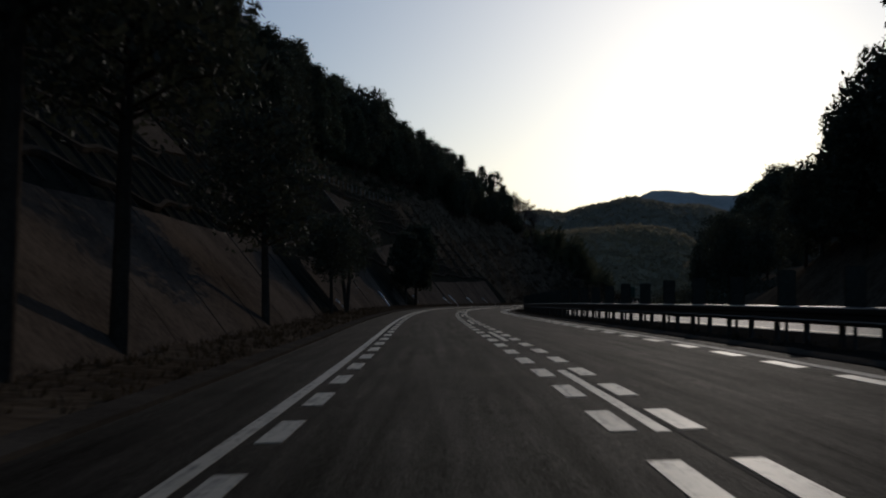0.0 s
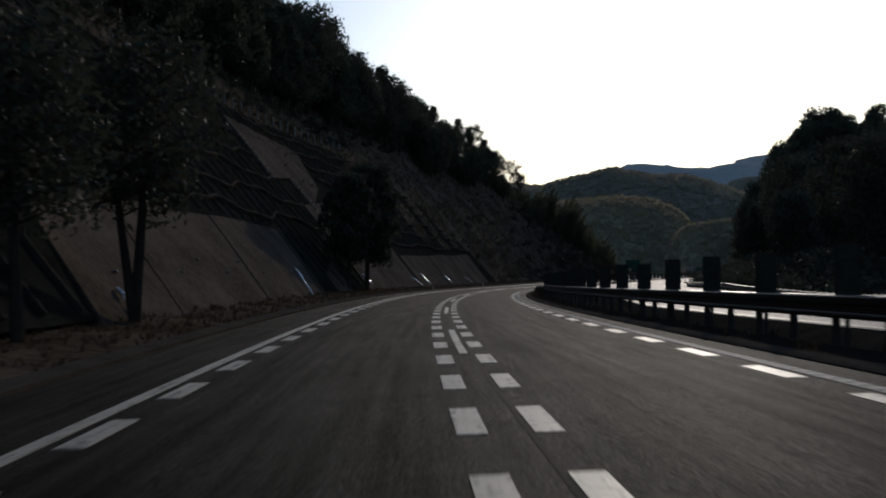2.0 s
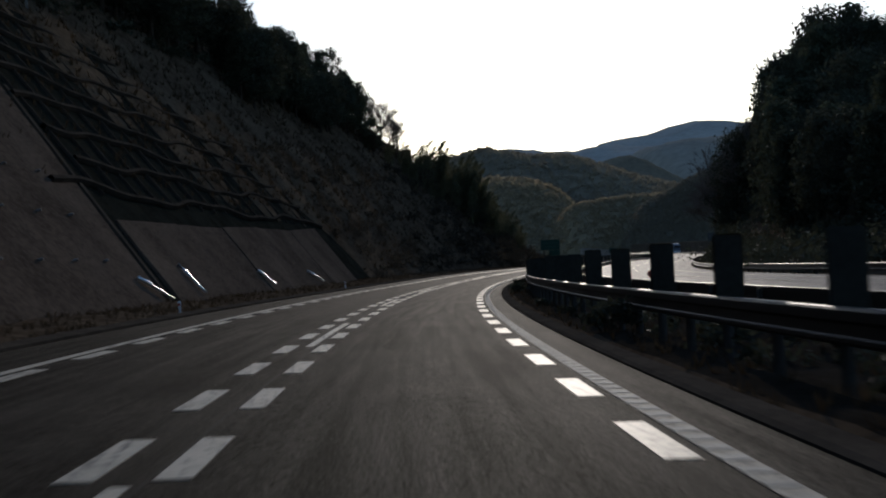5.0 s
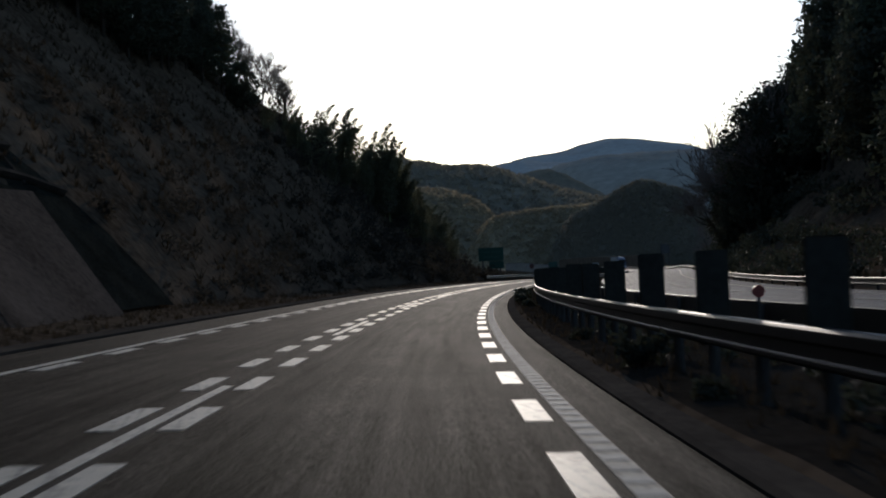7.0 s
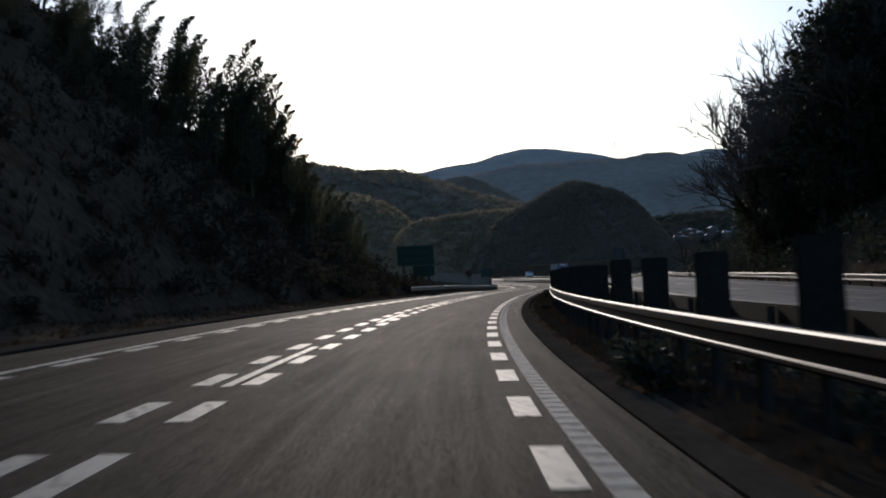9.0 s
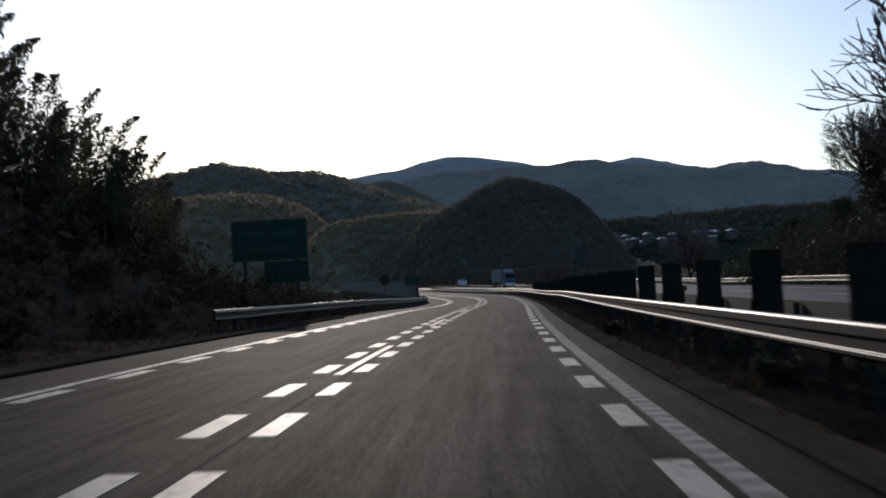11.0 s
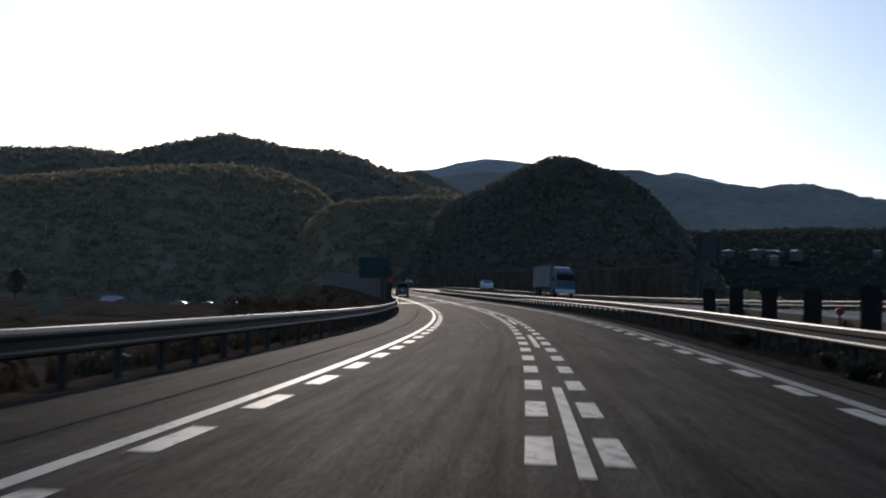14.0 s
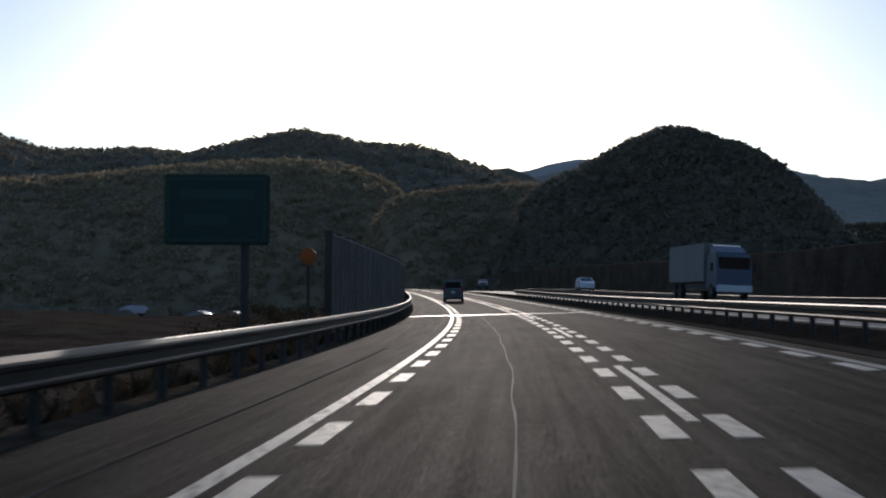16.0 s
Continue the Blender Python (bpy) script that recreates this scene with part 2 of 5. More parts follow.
def worn_paint(name, color, rough, bare):
    """Thermoplastic line paint, streaked along the road by tyres and worn down to the stones in patches."""
    m = material(name, color, rough, spec=0.2, vary=0.2, scale=1.4, fine=25, bump=0.003)
    n, l = m.node_tree.nodes, m.node_tree.links
    b = n["Principled BSDF"]
    base = b.inputs["Base Color"].links[0].from_socket
    values = []
    for scale, turn, spread in ((1.0, -8, (11.0, 0.5, 1.0)), (1.0, 0, (9.0, 9.0, 1.0))):
        place = n.new("ShaderNodeMapping")
        place.inputs["Rotation"].default_value[2] = radians(turn)
        place.inputs["Scale"].default_value = spread
        l.new(n["Geometry"].outputs["Position"], place.inputs["Vector"])
        tex = n.new("ShaderNodeTexNoise")
        tex.inputs["Scale"].default_value = scale
        tex.inputs["Detail"].default_value = 4
        l.new(place.outputs[0], tex.inputs["Vector"])
        values.append(tex.outputs["Fac"])
    both = n.new("ShaderNodeMath")
    both.operation = "ADD"
    l.new(values[0], both.inputs[0])
    l.new(values[1], both.inputs[1])
    lost = n.new("ShaderNodeMapRange")
    lost.inputs["From Min"].default_value, lost.inputs["From Max"].default_value = 1.0 + bare, 1.28 + bare
    l.new(both.outputs[0], lost.inputs["Value"])
    mix = n.new("ShaderNodeMix")
    mix.data_type = "RGBA"
    l.new(lost.outputs["Result"], mix.inputs["Factor"])
    l.new(base, mix.inputs["A"])
    mix.inputs["B"].default_value = (0.1, 0.092, 0.078, 1)
    l.new(mix.outputs["Result"], b.inputs["Base Color"])
    return m


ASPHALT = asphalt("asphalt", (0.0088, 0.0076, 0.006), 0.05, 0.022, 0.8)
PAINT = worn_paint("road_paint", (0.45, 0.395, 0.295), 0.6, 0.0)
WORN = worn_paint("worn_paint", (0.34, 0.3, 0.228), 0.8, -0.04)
# brighter copy of ASPHALT: sun glare is put into its colour and gloss
SUNLITASPHALT = asphalt("sunlit_asphalt", (0.055, 0.051, 0.045), 0.05, 0.35, 0.7)

# ---- the road's line ----
KAPPA = [2.26, 1.31, 0.35, -0.6, -1.0, -1.53, -1.68, -1.79, -1.92, -1.62, -1.65, -1.77, -1.74, -1.15, -0.51, 0.04, 0.49, 1.15, 1.77, 1.3, 1.28, 1.42, 1.18, 0.9, 0.66, 0.43, 0.21, -0.01, -0.24, -0.46]
GRADE = [0.77, 0.36, 0.08, 0.1, 0.01, -0.07, -0.12, -0.12, -0.13, 0.07, 0.42, 0.53, 0.43, 0.36, 0.18, 0.11, -0.41, 0.29, 0.47, 0.57, 0.65, 1.12, 1.62, 1.93, 1.98, 1.8, 1.49, 1.13, 0.78, 0.45]
BANK = [-4.68, -4.26, -3.94, -2.71, -0.94, 0.57, 1.75, 2.07, 2.33, 2.66, 3.33, 3.71, 3.3, 2.49, 1.87, 1.17, 0.32, -0.6, -2.59, -3.52, -3.6, -3.09, -2.42, -1.77, -1.16, -0.63, -0.22, 0.1, 0.35, 0.57]
S_MIN, S_STEP = -20.0, 25.0
S_ALL = np.arange(-20.0, 706.0, 1.0)


def spline(values):
    v = np.array(values)
    x = (S_ALL - S_MIN) / S_STEP
    j = np.clip(x.astype(int), 0, len(v) - 2)
    t = x - j
    p0, p1, p2, p3 = (v[np.clip(j + k, 0, len(v) - 1)] for k in (-1, 0, 1, 2))
    return p1 + 0.5 * t * (p2 - p0 + t * (2 * p0 - 5 * p1 + 4 * p2 - p3 + t * (3 * (p1 - p2) + p3 - p0)))


HEAD = np.cumsum(spline(KAPPA) * 1e-3)
HEAD -= HEAD[20]
RX, RY, RZ = np.cumsum(-np.sin(HEAD)), np.cumsum(np.cos(HEAD)), np.cumsum(spline(GRADE) * 1e-2)
RX, RY, RZ = RX - RX[20], RY - RY[20], RZ - RZ[20]
TILT = spline(BANK) * 1e-2


def road(s, o, h=0.0):
    """World points (arrays) at s along the road, o to the right of its lane line, h above its banked plane."""
    s, o, h = np.broadcast_arrays(np.asarray(s, float), np.asarray(o, float), np.asarray(h, float))
    c = np.clip(s, S_ALL[0], S_ALL[-1])
    hd = np.interp(c, S_ALL, HEAD)
    over = s - c
    x = np.interp(c, S_ALL, RX) + np.cos(hd) * o - np.sin(hd) * over
    y = np.interp(c, S_ALL, RY) + np.sin(hd) * o + np.cos(hd) * over
    z = np.interp(c, S_ALL, RZ) - np.interp(c, S_ALL, TILT) * np.clip(o, -24, 24) + h
    return np.stack([x, y, z], -1)


def heading(s):
    return math.degrees(float(np.interp(s, S_ALL, HEAD)))


def at(s, o, h=0.0, turn=0.0, lean=False):
    """A pose set by the road's own axes: x to the right, y ahead."""
    p = road(s, o, h)
    roll = math.degrees(math.atan(float(np.interp(s, S_ALL, TILT)))) if lean else 0.0
    return pose(*p, 0, roll, heading(s) + turn)


# ---- builders ----
def mesh_object(name, verts, faces, mat, smooth=False, parent=None, label=""):
    me = bpy.data.meshes.new(name)
    me.from_pydata([tuple(v) for v in verts], [], faces)
    me.materials.append(mat)
    if smooth:
        me.polygons.foreach_set("use_smooth", [True] * len(me.polygons))
    me.update()
    ob = new(name, me)
    if parent:
        ob.parent = parent
    if label:
        ob["label"] = label
    return ob


def part(name, bm, mat, parent=None, label="", smooth=False):
    """Links a bmesh as one mesh object, under a thing if one is given."""
    me = bpy.data.meshes.new(name)
    bm.to_mesh(me)
    bm.free()
    me.materials.append(mat)
    if smooth:
        me.polygons.foreach_set("use_smooth", [True] * len(me.polygons))
    ob = new(name, me)
    if parent:
        ob.parent = parent
    if label:
        ob["label"] = label
    return ob


def thing(name, m, label, category, group="", kind=""):
    ob = new(name)
    ob.matrix_basis = m
    ob.empty_display_size = 0.2
    return tagged(ob, label, category, group, kind)


def box(x0, x1, y0, y1, z0, z1, bevel=0.0):
    bm = bmesh.new()
    bmesh.ops.create_cube(bm, size=1, matrix=Matrix.Translation(((x0 + x1) / 2, (y0 + y1) / 2, (z0 + z1) / 2)) @ Matrix.Diagonal((x1 - x0, y1 - y0, z1 - z0, 1)))
    if bevel:
        bmesh.ops.bevel(bm, geom=bm.edges[:], offset=bevel, segments=2, affect="EDGES")
    return bm


def tube(bm, path, radii, sides=6):
    """A tapered tube along points, added to bm."""
    rings = []
    for i, p in enumerate(path):
        p = Vector(p)
        d = (Vector(path[min(i + 1, len(path) - 1)]) - Vector(path[max(i - 1, 0)])).normalized()
        a = d.orthogonal().normalized()
        b = d.cross(a)
        rings.append([bm.verts.new(p + float(radii[i]) * (math.cos(k * math.tau / sides) * a + math.sin(k * math.tau / sides) * b)) for k in range(sides)])
    for r0, r1 in zip(rings, rings[1:]):
        for k in range(sides):
            bm.faces.new((r0[k], r0[(k + 1) % sides], r1[(k + 1) % sides], r1[k]))
    bm.faces.new(rings[-1])
    bm.faces.new(rings[0][::-1])


def grid_faces(rows, cols, close=False):
    i, j = np.meshgrid(np.arange(rows - 1), np.arange(cols - 1), indexing="ij")
    a = (i * cols + j).ravel()
    return np.stack([a, a + 1, a + cols + 1, a + cols], 1).tolist()


def sweep(name, s_values, profile, mat, smooth=True, parent=None, closed=False):
    """Sweeps a profile of (o, h) pairs, or functions of s that give them, along the road."""
    s = np.asarray(s_values, float)
    pts = []
    for o, h in profile:
        oo = o(s) if callable(o) else np.full_like(s, o)
        hh = h(s) if callable(h) else np.full_like(s, h)
        pts.append(road(s, oo, hh))
    if closed:
        pts.append(pts[0])
    v = np.stack(pts, 1)
    faces = grid_faces(len(s), len(pts))
    offsets = [o(s) if callable(o) else np.full_like(s, o) for o, _ in profile]
    if closed:
        n = len(pts)
        faces.append([k for k in range(n - 1)])
        faces.append([(len(s) - 1) * n + k for k in range(n - 1)][::-1])
    ob = mesh_object(name, v.reshape(-1, 3), faces, mat, smooth, parent)
    if not closed:
        lane = np.stack([np.stack(offsets, 1), np.repeat(s[:, None], len(profile), 1)], -1).reshape(-1, 2)
        corner = np.empty(len(ob.data.loops), int)
        ob.data.loops.foreach_get("vertex_index", corner)
        ob.data.uv_layers.new(name="lane").data.foreach_set("uv", lane[corner].ravel())
    return ob


def slabs(name, spans, o0, o1, h0, h1, mat, kind=""):
    """Thin raised slabs on the road from span to span (s0, s1), joined in one mesh."""
    verts, faces = [], []
    for s0, s1 in spans:
        n = max(2, int((s1 - s0) / 4) + 2)
        ss = np.linspace(s0, s1, n)
        base = len(verts)
        ring = [road(ss, o0, h0), road(ss, o0, h1), road(ss, o1, h1), road(ss, o1, h0)]
        verts += list(np.stack(ring, 1).reshape(-1, 3))
        for i in range(n - 1):
            for k in range(3):
                a = base + i * 4 + k
                faces.append([a, a + 1, a + 5, a + 4])
        faces.append([base + k for k in range(4)][::-1])
        e = base + (n - 1) * 4
        faces.append([e + k for k in range(4)])
    return mesh_object(name, verts, faces, mat)


def wobble(x, y, seed=0.0):
    """Smooth pseudo-noise of arrays, about -1 to 1."""
    return (np.sin(x * 1.0 + 1.3 * np.sin(y * 0.7 + seed)) + np.sin(y * 1.31 + 1.7 * np.sin(x * 0.53 - seed)) + np.sin((x + y) * 0.77 + 2.1 * seed)) / 3


# ---- ground: one sheet along the road with cut slope, median, far fields ----
def steps(s, *pairs):
    return np.interp(s, [p[0] for p in pairs], [p[1] for p in pairs])


def left_rise(s):
    return steps(s, (-80, 1.0), (300, 1.0), (318, 0.92), (335, 0.66), (350, 0.42), (362, 0.12), (372, -0.12), (700, -0.14))


def right_rise(s):
    return steps(s, (-80, 0.9), (92, 0.9), (112, 0.3), (235, 0.34), (275, 0.75), (300, 1.05), (318, 1.05), (340, 0.75), (362, 0.6), (385, 0.42), (402, 0.15), (425, -0.06), (700, -0.06))


LEFT_O = [5.9, 7.0, 8.7, 12.0, 27.0, 45.0, 75.0, 140.0, 260.0, 420.0]
LEFT_H = [-0.05, 0.06, 0.15, 3.8, 20.6, 33.5, 48.0, 50.0, 25.0, 0.0]
RIGHT_O = [19.8, 21.0, 22.5, 38.0, 60.0, 120.0, 260.0, 420.0]
RIGHT_H = [0.25, 0.3, 0.45, 17.0, 33.0, 45.0, 25.0, 0.0]


def opposite_h(s):
    """Height of the opposite carriageway over the plane of this one."""
    return steps(s, (-90, -0.22), (112, -0.22), (150, 0.45), (415, 0.45), (465, -0.2), (700, -0.25))


def ground_height(s, o):
    """Height over the road's banked plane."""
    bumps = 0.10 * wobble(s * 0.9, o * 1.1) + 0.35 * wobble(s * 0.21, o * 0.25, 2.0) * np.clip((np.abs(o) - 12) / 10, 0, 1) + 1.2 * wobble(s * 0.06, o * 0.07, 1.0) * np.clip((np.abs(o) - 26) / 20, 0, 1)
    left = np.interp(-o, LEFT_O, LEFT_H)
    gully = 0.55 * np.abs(np.sin(s * 0.36 + 0.22 * o + 0.8 * np.sin(s * 0.11))) * np.interp(-o, [11.0, 14.0, 30.0, 36.0], [0.0, 1.0, 1.0, 0.0]) * np.interp(s, [196, 206, 330, 340], [0.0, 1.0, 1.0, 0.0])
    left = left + gully + 0.45 * np.abs(np.sin(s * 0.3 + 0.3 * o)) * np.interp(-o, [24.5, 26.5, 32.0, 36.0], [0.0, 1.0, 1.0, 0.0])
    rise = left_rise(s)
    left = np.where(rise > 0, left * rise, -4.2 * np.clip(-rise / 0.12, 0, 1) * np.clip((-o - 6.6) / 5, 0, 1))
    right = np.interp(o, RIGHT_O, RIGHT_H)
    rr = right_rise(s)
    right = np.where(rr > 0, 0.25 + (right - 0.25) * rr, 0.25 - 3.0 * np.clip((o - 21) / 12, 0, 1) * np.clip(-rr / 0.06, 0, 1))
    mid = np.interp(o, [-5.9, -5.4, 4.0, 4.6, 5.15, 5.4, 6.7, 8.3, 9.5, 9.9, 19.8], [-0.05, -0.25, -0.25, 0.02, 0.05, -0.1, -0.14, 0.02, 0.32, 0.0, 0.1])
    h = np.where(o < -5.9, left + bumps * np.clip((-o - 5.9) / 2, 0, 1), np.where(o > 19.8, right + bumps * np.clip((o - 19.8) / 3, 0, 1), mid + 0.03 * wobble(s * 2.3, o * 3.1) * (o > 4.4) * (o < 8.6)))
    return h + (opposite_h(s) - 0.35) * np.interp(o, [5.2, 7.0, 24.0, 60.0], [0.0, 1.0, 1.0, 0.0])


def ground_point(s, o):
    return Vector(road(s, o, float(ground_height(np.array(float(s)), np.array(float(o))))))


s_lines = np.concatenate([np.arange(-90, -20, 5.0), np.arange(-20, 480, 1.25), np.arange(480, 706, 4.0)])
o_lines = np.concatenate([-np.geomspace(420, 60, 16), np.arange(-58, -30, 2.0), np.arange(-30, -8, 0.9), [-8.7, -8.0, -7.0, -6.3, -5.9, -5.4, 4.0, 4.3, 4.6, 5.15, 5.4, 6.0, 6.7, 7.4, 8.3, 8.9, 9.5, 9.9, 14.0, 19.8, 20.4, 21.0], np.arange(22.5, 40, 1.4), np.geomspace(42, 420, 18)])
o_lines = np.unique(o_lines)
SS, OO = np.meshgrid(s_lines, o_lines, indexing="ij")
HH = ground_height(SS, OO)
sheet = road(SS, OO, HH)
edge = np.clip((np.abs(OO) - 230) / 190, 0, 1)
sheet[..., 2] = sheet[..., 2] * (1 - edge) - 9.0 * edge
far_end = np.clip((SS - 640) / 60, 0, 1) * np.clip((np.abs(OO - 7) - 14) / 20, 0, 1)
sheet[..., 2] = sheet[..., 2] * (1 - far_end) - 7.5 * far_end
verts = sheet.reshape(-1, 3).tolist()
faces = grid_faces(len(s_lines), len(o_lines))
k = len(verts)
# the far floor of the valley out to the horizon
ring = np.linspace(0, math.tau, 49)[:-1]
verts.append((60, 300, -8.0))
for r in (900, 4800):
    verts += [(60 + r * math.cos(a), 300 + r * math.sin(a), -8.0) for a in ring]
faces += [[k, k + 1 + i, k + 1 + (i + 1) % 48] for i in range(48)]
faces += [[k + 1 + i, k + 49 + i, k + 49 + (i + 1) % 48, k + 1 + (i + 1) % 48] for i in range(48)]
ground = mesh_object("ground", verts, faces, EARTH, True)
# the median strip gets the soil with shade in its colour
ground.data.materials.append(SHADEDSOIL)
mid_o = (o_lines[:-1] + o_lines[1:]) / 2
planted = np.tile((mid_o > 4.7) & (mid_o < 9.75), len(s_lines) - 1)
ground.data.polygons.foreach_set("material_index", np.concatenate([planted, np.zeros(len(faces) - len(planted), bool)]).astype(np.int32))
tagged(ground, "brown earth verges, steep cut slope and dull winter fields", "ground", kind="structure")

# ---- carriageways ----
S_ROAD = np.arange(-20, 706, 2.0)


def left_edge(s):
    return steps(s, (-20, -5.1), (330, -5.1), (352, -5.75), (700, -5.75))


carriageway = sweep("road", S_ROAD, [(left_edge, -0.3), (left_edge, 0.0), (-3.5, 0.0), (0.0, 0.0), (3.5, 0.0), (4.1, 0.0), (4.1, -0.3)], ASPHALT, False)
tagged(carriageway, "dark grey two-lane asphalt carriageway with worn wheel tracks", "road", kind="structure")
opposite = sweep("road", S_ROAD, [(9.6, lambda s: opposite_h(s) - 0.3), (9.6, opposite_h), (13.5, lambda s: opposite_h(s) + 0.02), (19.6, opposite_h), (19.6, lambda s: opposite_h(s) - 0.3)], SUNLITASPHALT, False)
tagged(opposite, "grey opposite carriageway with sun glare put into its asphalt", "road", kind="structure")
kerb_left = sweep("kerb", np.arange(-20, 350, 2.0), [(-5.1, -0.2), (-5.1, 0.06), (-5.5, 0.1), (-5.5, -0.2)], KERB, False)
tagged(kerb_left, "stained concrete gutter kerb beside the shoulder", "kerb", kind="structure")
kerb_right = sweep("kerb", np.arange(-20, 700, 2.0), [(4.1, -0.2), (4.11, 0.02), (4.17, 0.045), (4.4, 0.055), (4.44, -0.1)], KERB, False)
tagged(kerb_right, "low concrete kerb along the planted median", "kerb", kind="structure")

# white lines: solid edges, broken lane line, rows of blocks beside them
line_left = slabs("road_marking", [(s, min(s + 20, 700)) for s in range(-20, 700, 20)], -3.6, -3.44, 0.0, 0.006, PAINT)
tagged(line_left, "solid white edge line with dull worn paint", "road marking", kind="structure")


def line_right_o(s):
    return 3.425 + steps(s, (-20, 0.0), (700, 0.0))


line_right = sweep("road_marking", S_ROAD, [(line_right_o, 0.0), (line_right_o, 0.007), (lambda s: line_right_o(s) + 0.19, 0.007), (lambda s: line_right_o(s) + 0.19, 0.0)], WORN, False)
tagged(line_right, "ribbed white edge line, greyed by dirt", "road marking", kind="structure")
ribs = slabs("marking_ribs", [(s, s + 0.2) for s in np.arange(60, 470, 0.42)], 3.435, 3.605, 0.006, 0.012, DULLRIB)
ribs.parent = line_right
tagged(ribs, "raised ribs of the rumble line", kind="stuff")
stripes = [(10.8 + 20 * k, 18.8 + 20 * k) for k in range(-1, 35)]
for s0, s1 in stripes:
    stripe = slabs("lane_stripe", [(s0, s1)], -0.06, 0.065, 0.0, 0.006, PAINT)
    tagged(stripe, "long white broken lane stripe on the asphalt", "road marking", "lane stripes", "structure")


BLOCK_K = [0, 3, 7, 12, 16, 23, 30, 37, 60, 64, 84, 92, 100, 117, 126]
BLOCK_S = [10.9, 20.8, 34.2, 51.3, 65.2, 89.8, 114.3, 139.0, 219.2, 233.2, 304.1, 332.4, 360.1, 419.2, 449.6]


def block_row(first, o0, o1, s_from=-30.0, s_end=640.0):
    k = np.arange(-9, 190)
    begins = np.interp(k, BLOCK_K, BLOCK_S) + first
    begins = np.where(k < 0, BLOCK_S[0] + 3.45 * k, np.where(k > 126, BLOCK_S[-1] + 3.45 * (k - 126), begins))
    spans = [(s, s + 1.7) for s in begins if s < s_end and s > s_from]
    row = slabs("marking_blocks", spans, o0, o1, 0.0, 0.008, PAINT)
    tagged(row, "row of white slow-down blocks painted beside the line", "road marking", kind="stuff")


block_row(0.0, -0.42, -0.19)
block_row(0.0, 0.15, 0.37)
block_row(0.0, -3.32, -3.09)
block_row(0.1, 3.11, 3.34)
old_line = sweep("road_marking", np.arange(384, 470, 2.0), [(lambda s: -4.35 - 0.2 * np.sin((s - 384) * 0.03), 0.003), (lambda s: -4.3 - 0.2 * np.sin((s - 384) * 0.03), 0.003)], FADED, False)
tagged(old_line, "thin faded old line on the wide shoulder", "road marking", kind="structure")
seam = sweep("road_joint", np.arange(-20, 640, 2.0), [(lambda s: 0.095 + 0.01 * np.sin(s * 0.05), 0.003), (lambda s: 0.13 + 0.01 * np.sin(s * 0.05), 0.003)], TAR, False)
tagged(seam, "dark tarred seam beside the lane line", "road joint", kind="structure")
crack = sweep("road_crack", np.arange(425, 500, 1.0), [(lambda s: -1.3 - 0.013 * (s - 430) + 0.04 * np.sin(s * 0.6) * np.sin(s * 0.23), 0.004), (lambda s: -1.278 + 0.008 * np.sin(s * 1.7) - 0.013 * (s - 430) + 0.04 * np.sin(s * 0.6) * np.sin(s * 0.23), 0.004)], SEALANT, False)
tagged(crack, "pale sealed crack wandering along the lane", "road crack", kind="structure")
joint = slabs("bridge_joint", [(500.5, 501.3)], -5.7, 4.0, 0.0, 0.012, STEEL)
tagged(joint, "steel expansion joint across the road at the bridge", "bridge joint", kind="structure")
for o, w, br in ((9.85, 0.2, 0), (17.0, 0.16, 0), (13.45, 0.14, 1)):
    spans = [(s, s + 8) for s in range(-10, 690, 20)] if br else [(-18, 690)]
    lift = 0.012 + (0.02 if br else 0)
    for s0, s1 in spans:
        m = sweep("road_marking", np.linspace(s0, s1, int((s1 - s0) / 4) + 2), [(o, lambda s: opposite_h(s) - 0.01), (o, lambda s: opposite_h(s) + lift), (o + w, lambda s: opposite_h(s) + lift), (o + w, lambda s: opposite_h(s) - 0.01)], PAINT, False)
        tagged(m, "white line on the opposite carriageway", "road marking", kind="structure")

# ---- guardrails ----
W_BEAM = [(0.0, 0.0), (0.06, 0.02), (0.083, 0.042), (0.083, 0.074), (0.078, 0.084), (0.064, 0.093), (0.06, 0.1), (0.06, 0.2), (0.077, 0.216), (0.083, 0.228), (0.083, 0.305), (0.081, 0.316), (0.066, 0.336), (0.056, 0.343), (-0.002, 0.347), (-0.014, 0.341), (-0.014, 0.0)]


def level(s):
    return s * 0.0


BROAD_BEAM = W_BEAM[:9] + [(0.083, 0.262), (0.074, 0.29), (0.044, 0.336), (0.034, 0.344)] + W_BEAM[-3:]


def guardrail(s0, s1, o, side, base, label, spacing=2.0, beam=W_BEAM):
    """A W-beam rail on round posts; side is -1 where its face looks to the left."""
    root = thing("guardrail", Matrix(), label, "guardrail", "expressway guardrails", "")
    prof = [(o + side * (x + 0.09), lambda s, z=z: base(s) + 0.40 + z) for x, z in beam]
    starts = np.arange(s0, s1, 24.0)
    for a in starts:
        b = min(a + 24.0, s1)
        sweep("rail_beam", np.linspace(a, b, 13), prof, RAIL, False, root, closed=True)
    bm = bmesh.new()
    tube(bm, [(0, 0, -0.5), (0, 0, 0.7)], [0.065, 0.065], 8)
    first = None
    for s in np.arange(s0 + 1, s1, spacing):
        if first is None:
            first = part("rail_post", bm, DARKSTEEL, root)
            post = first
        else:
            post = new("rail_post", first.data)
            post.parent = root
        post.matrix_basis = at(s, o, float(base(np.array(s))))
    return root


guardrail(-20.5, 560, 5.5, -1, level, "long dark weathered W-beam guardrail on round posts along the median")
guardrail(125, 432, 8.0, 1, lambda s: level(s) - 0.05, "dark weathered W-beam guardrail facing the opposite carriageway", 4.0)
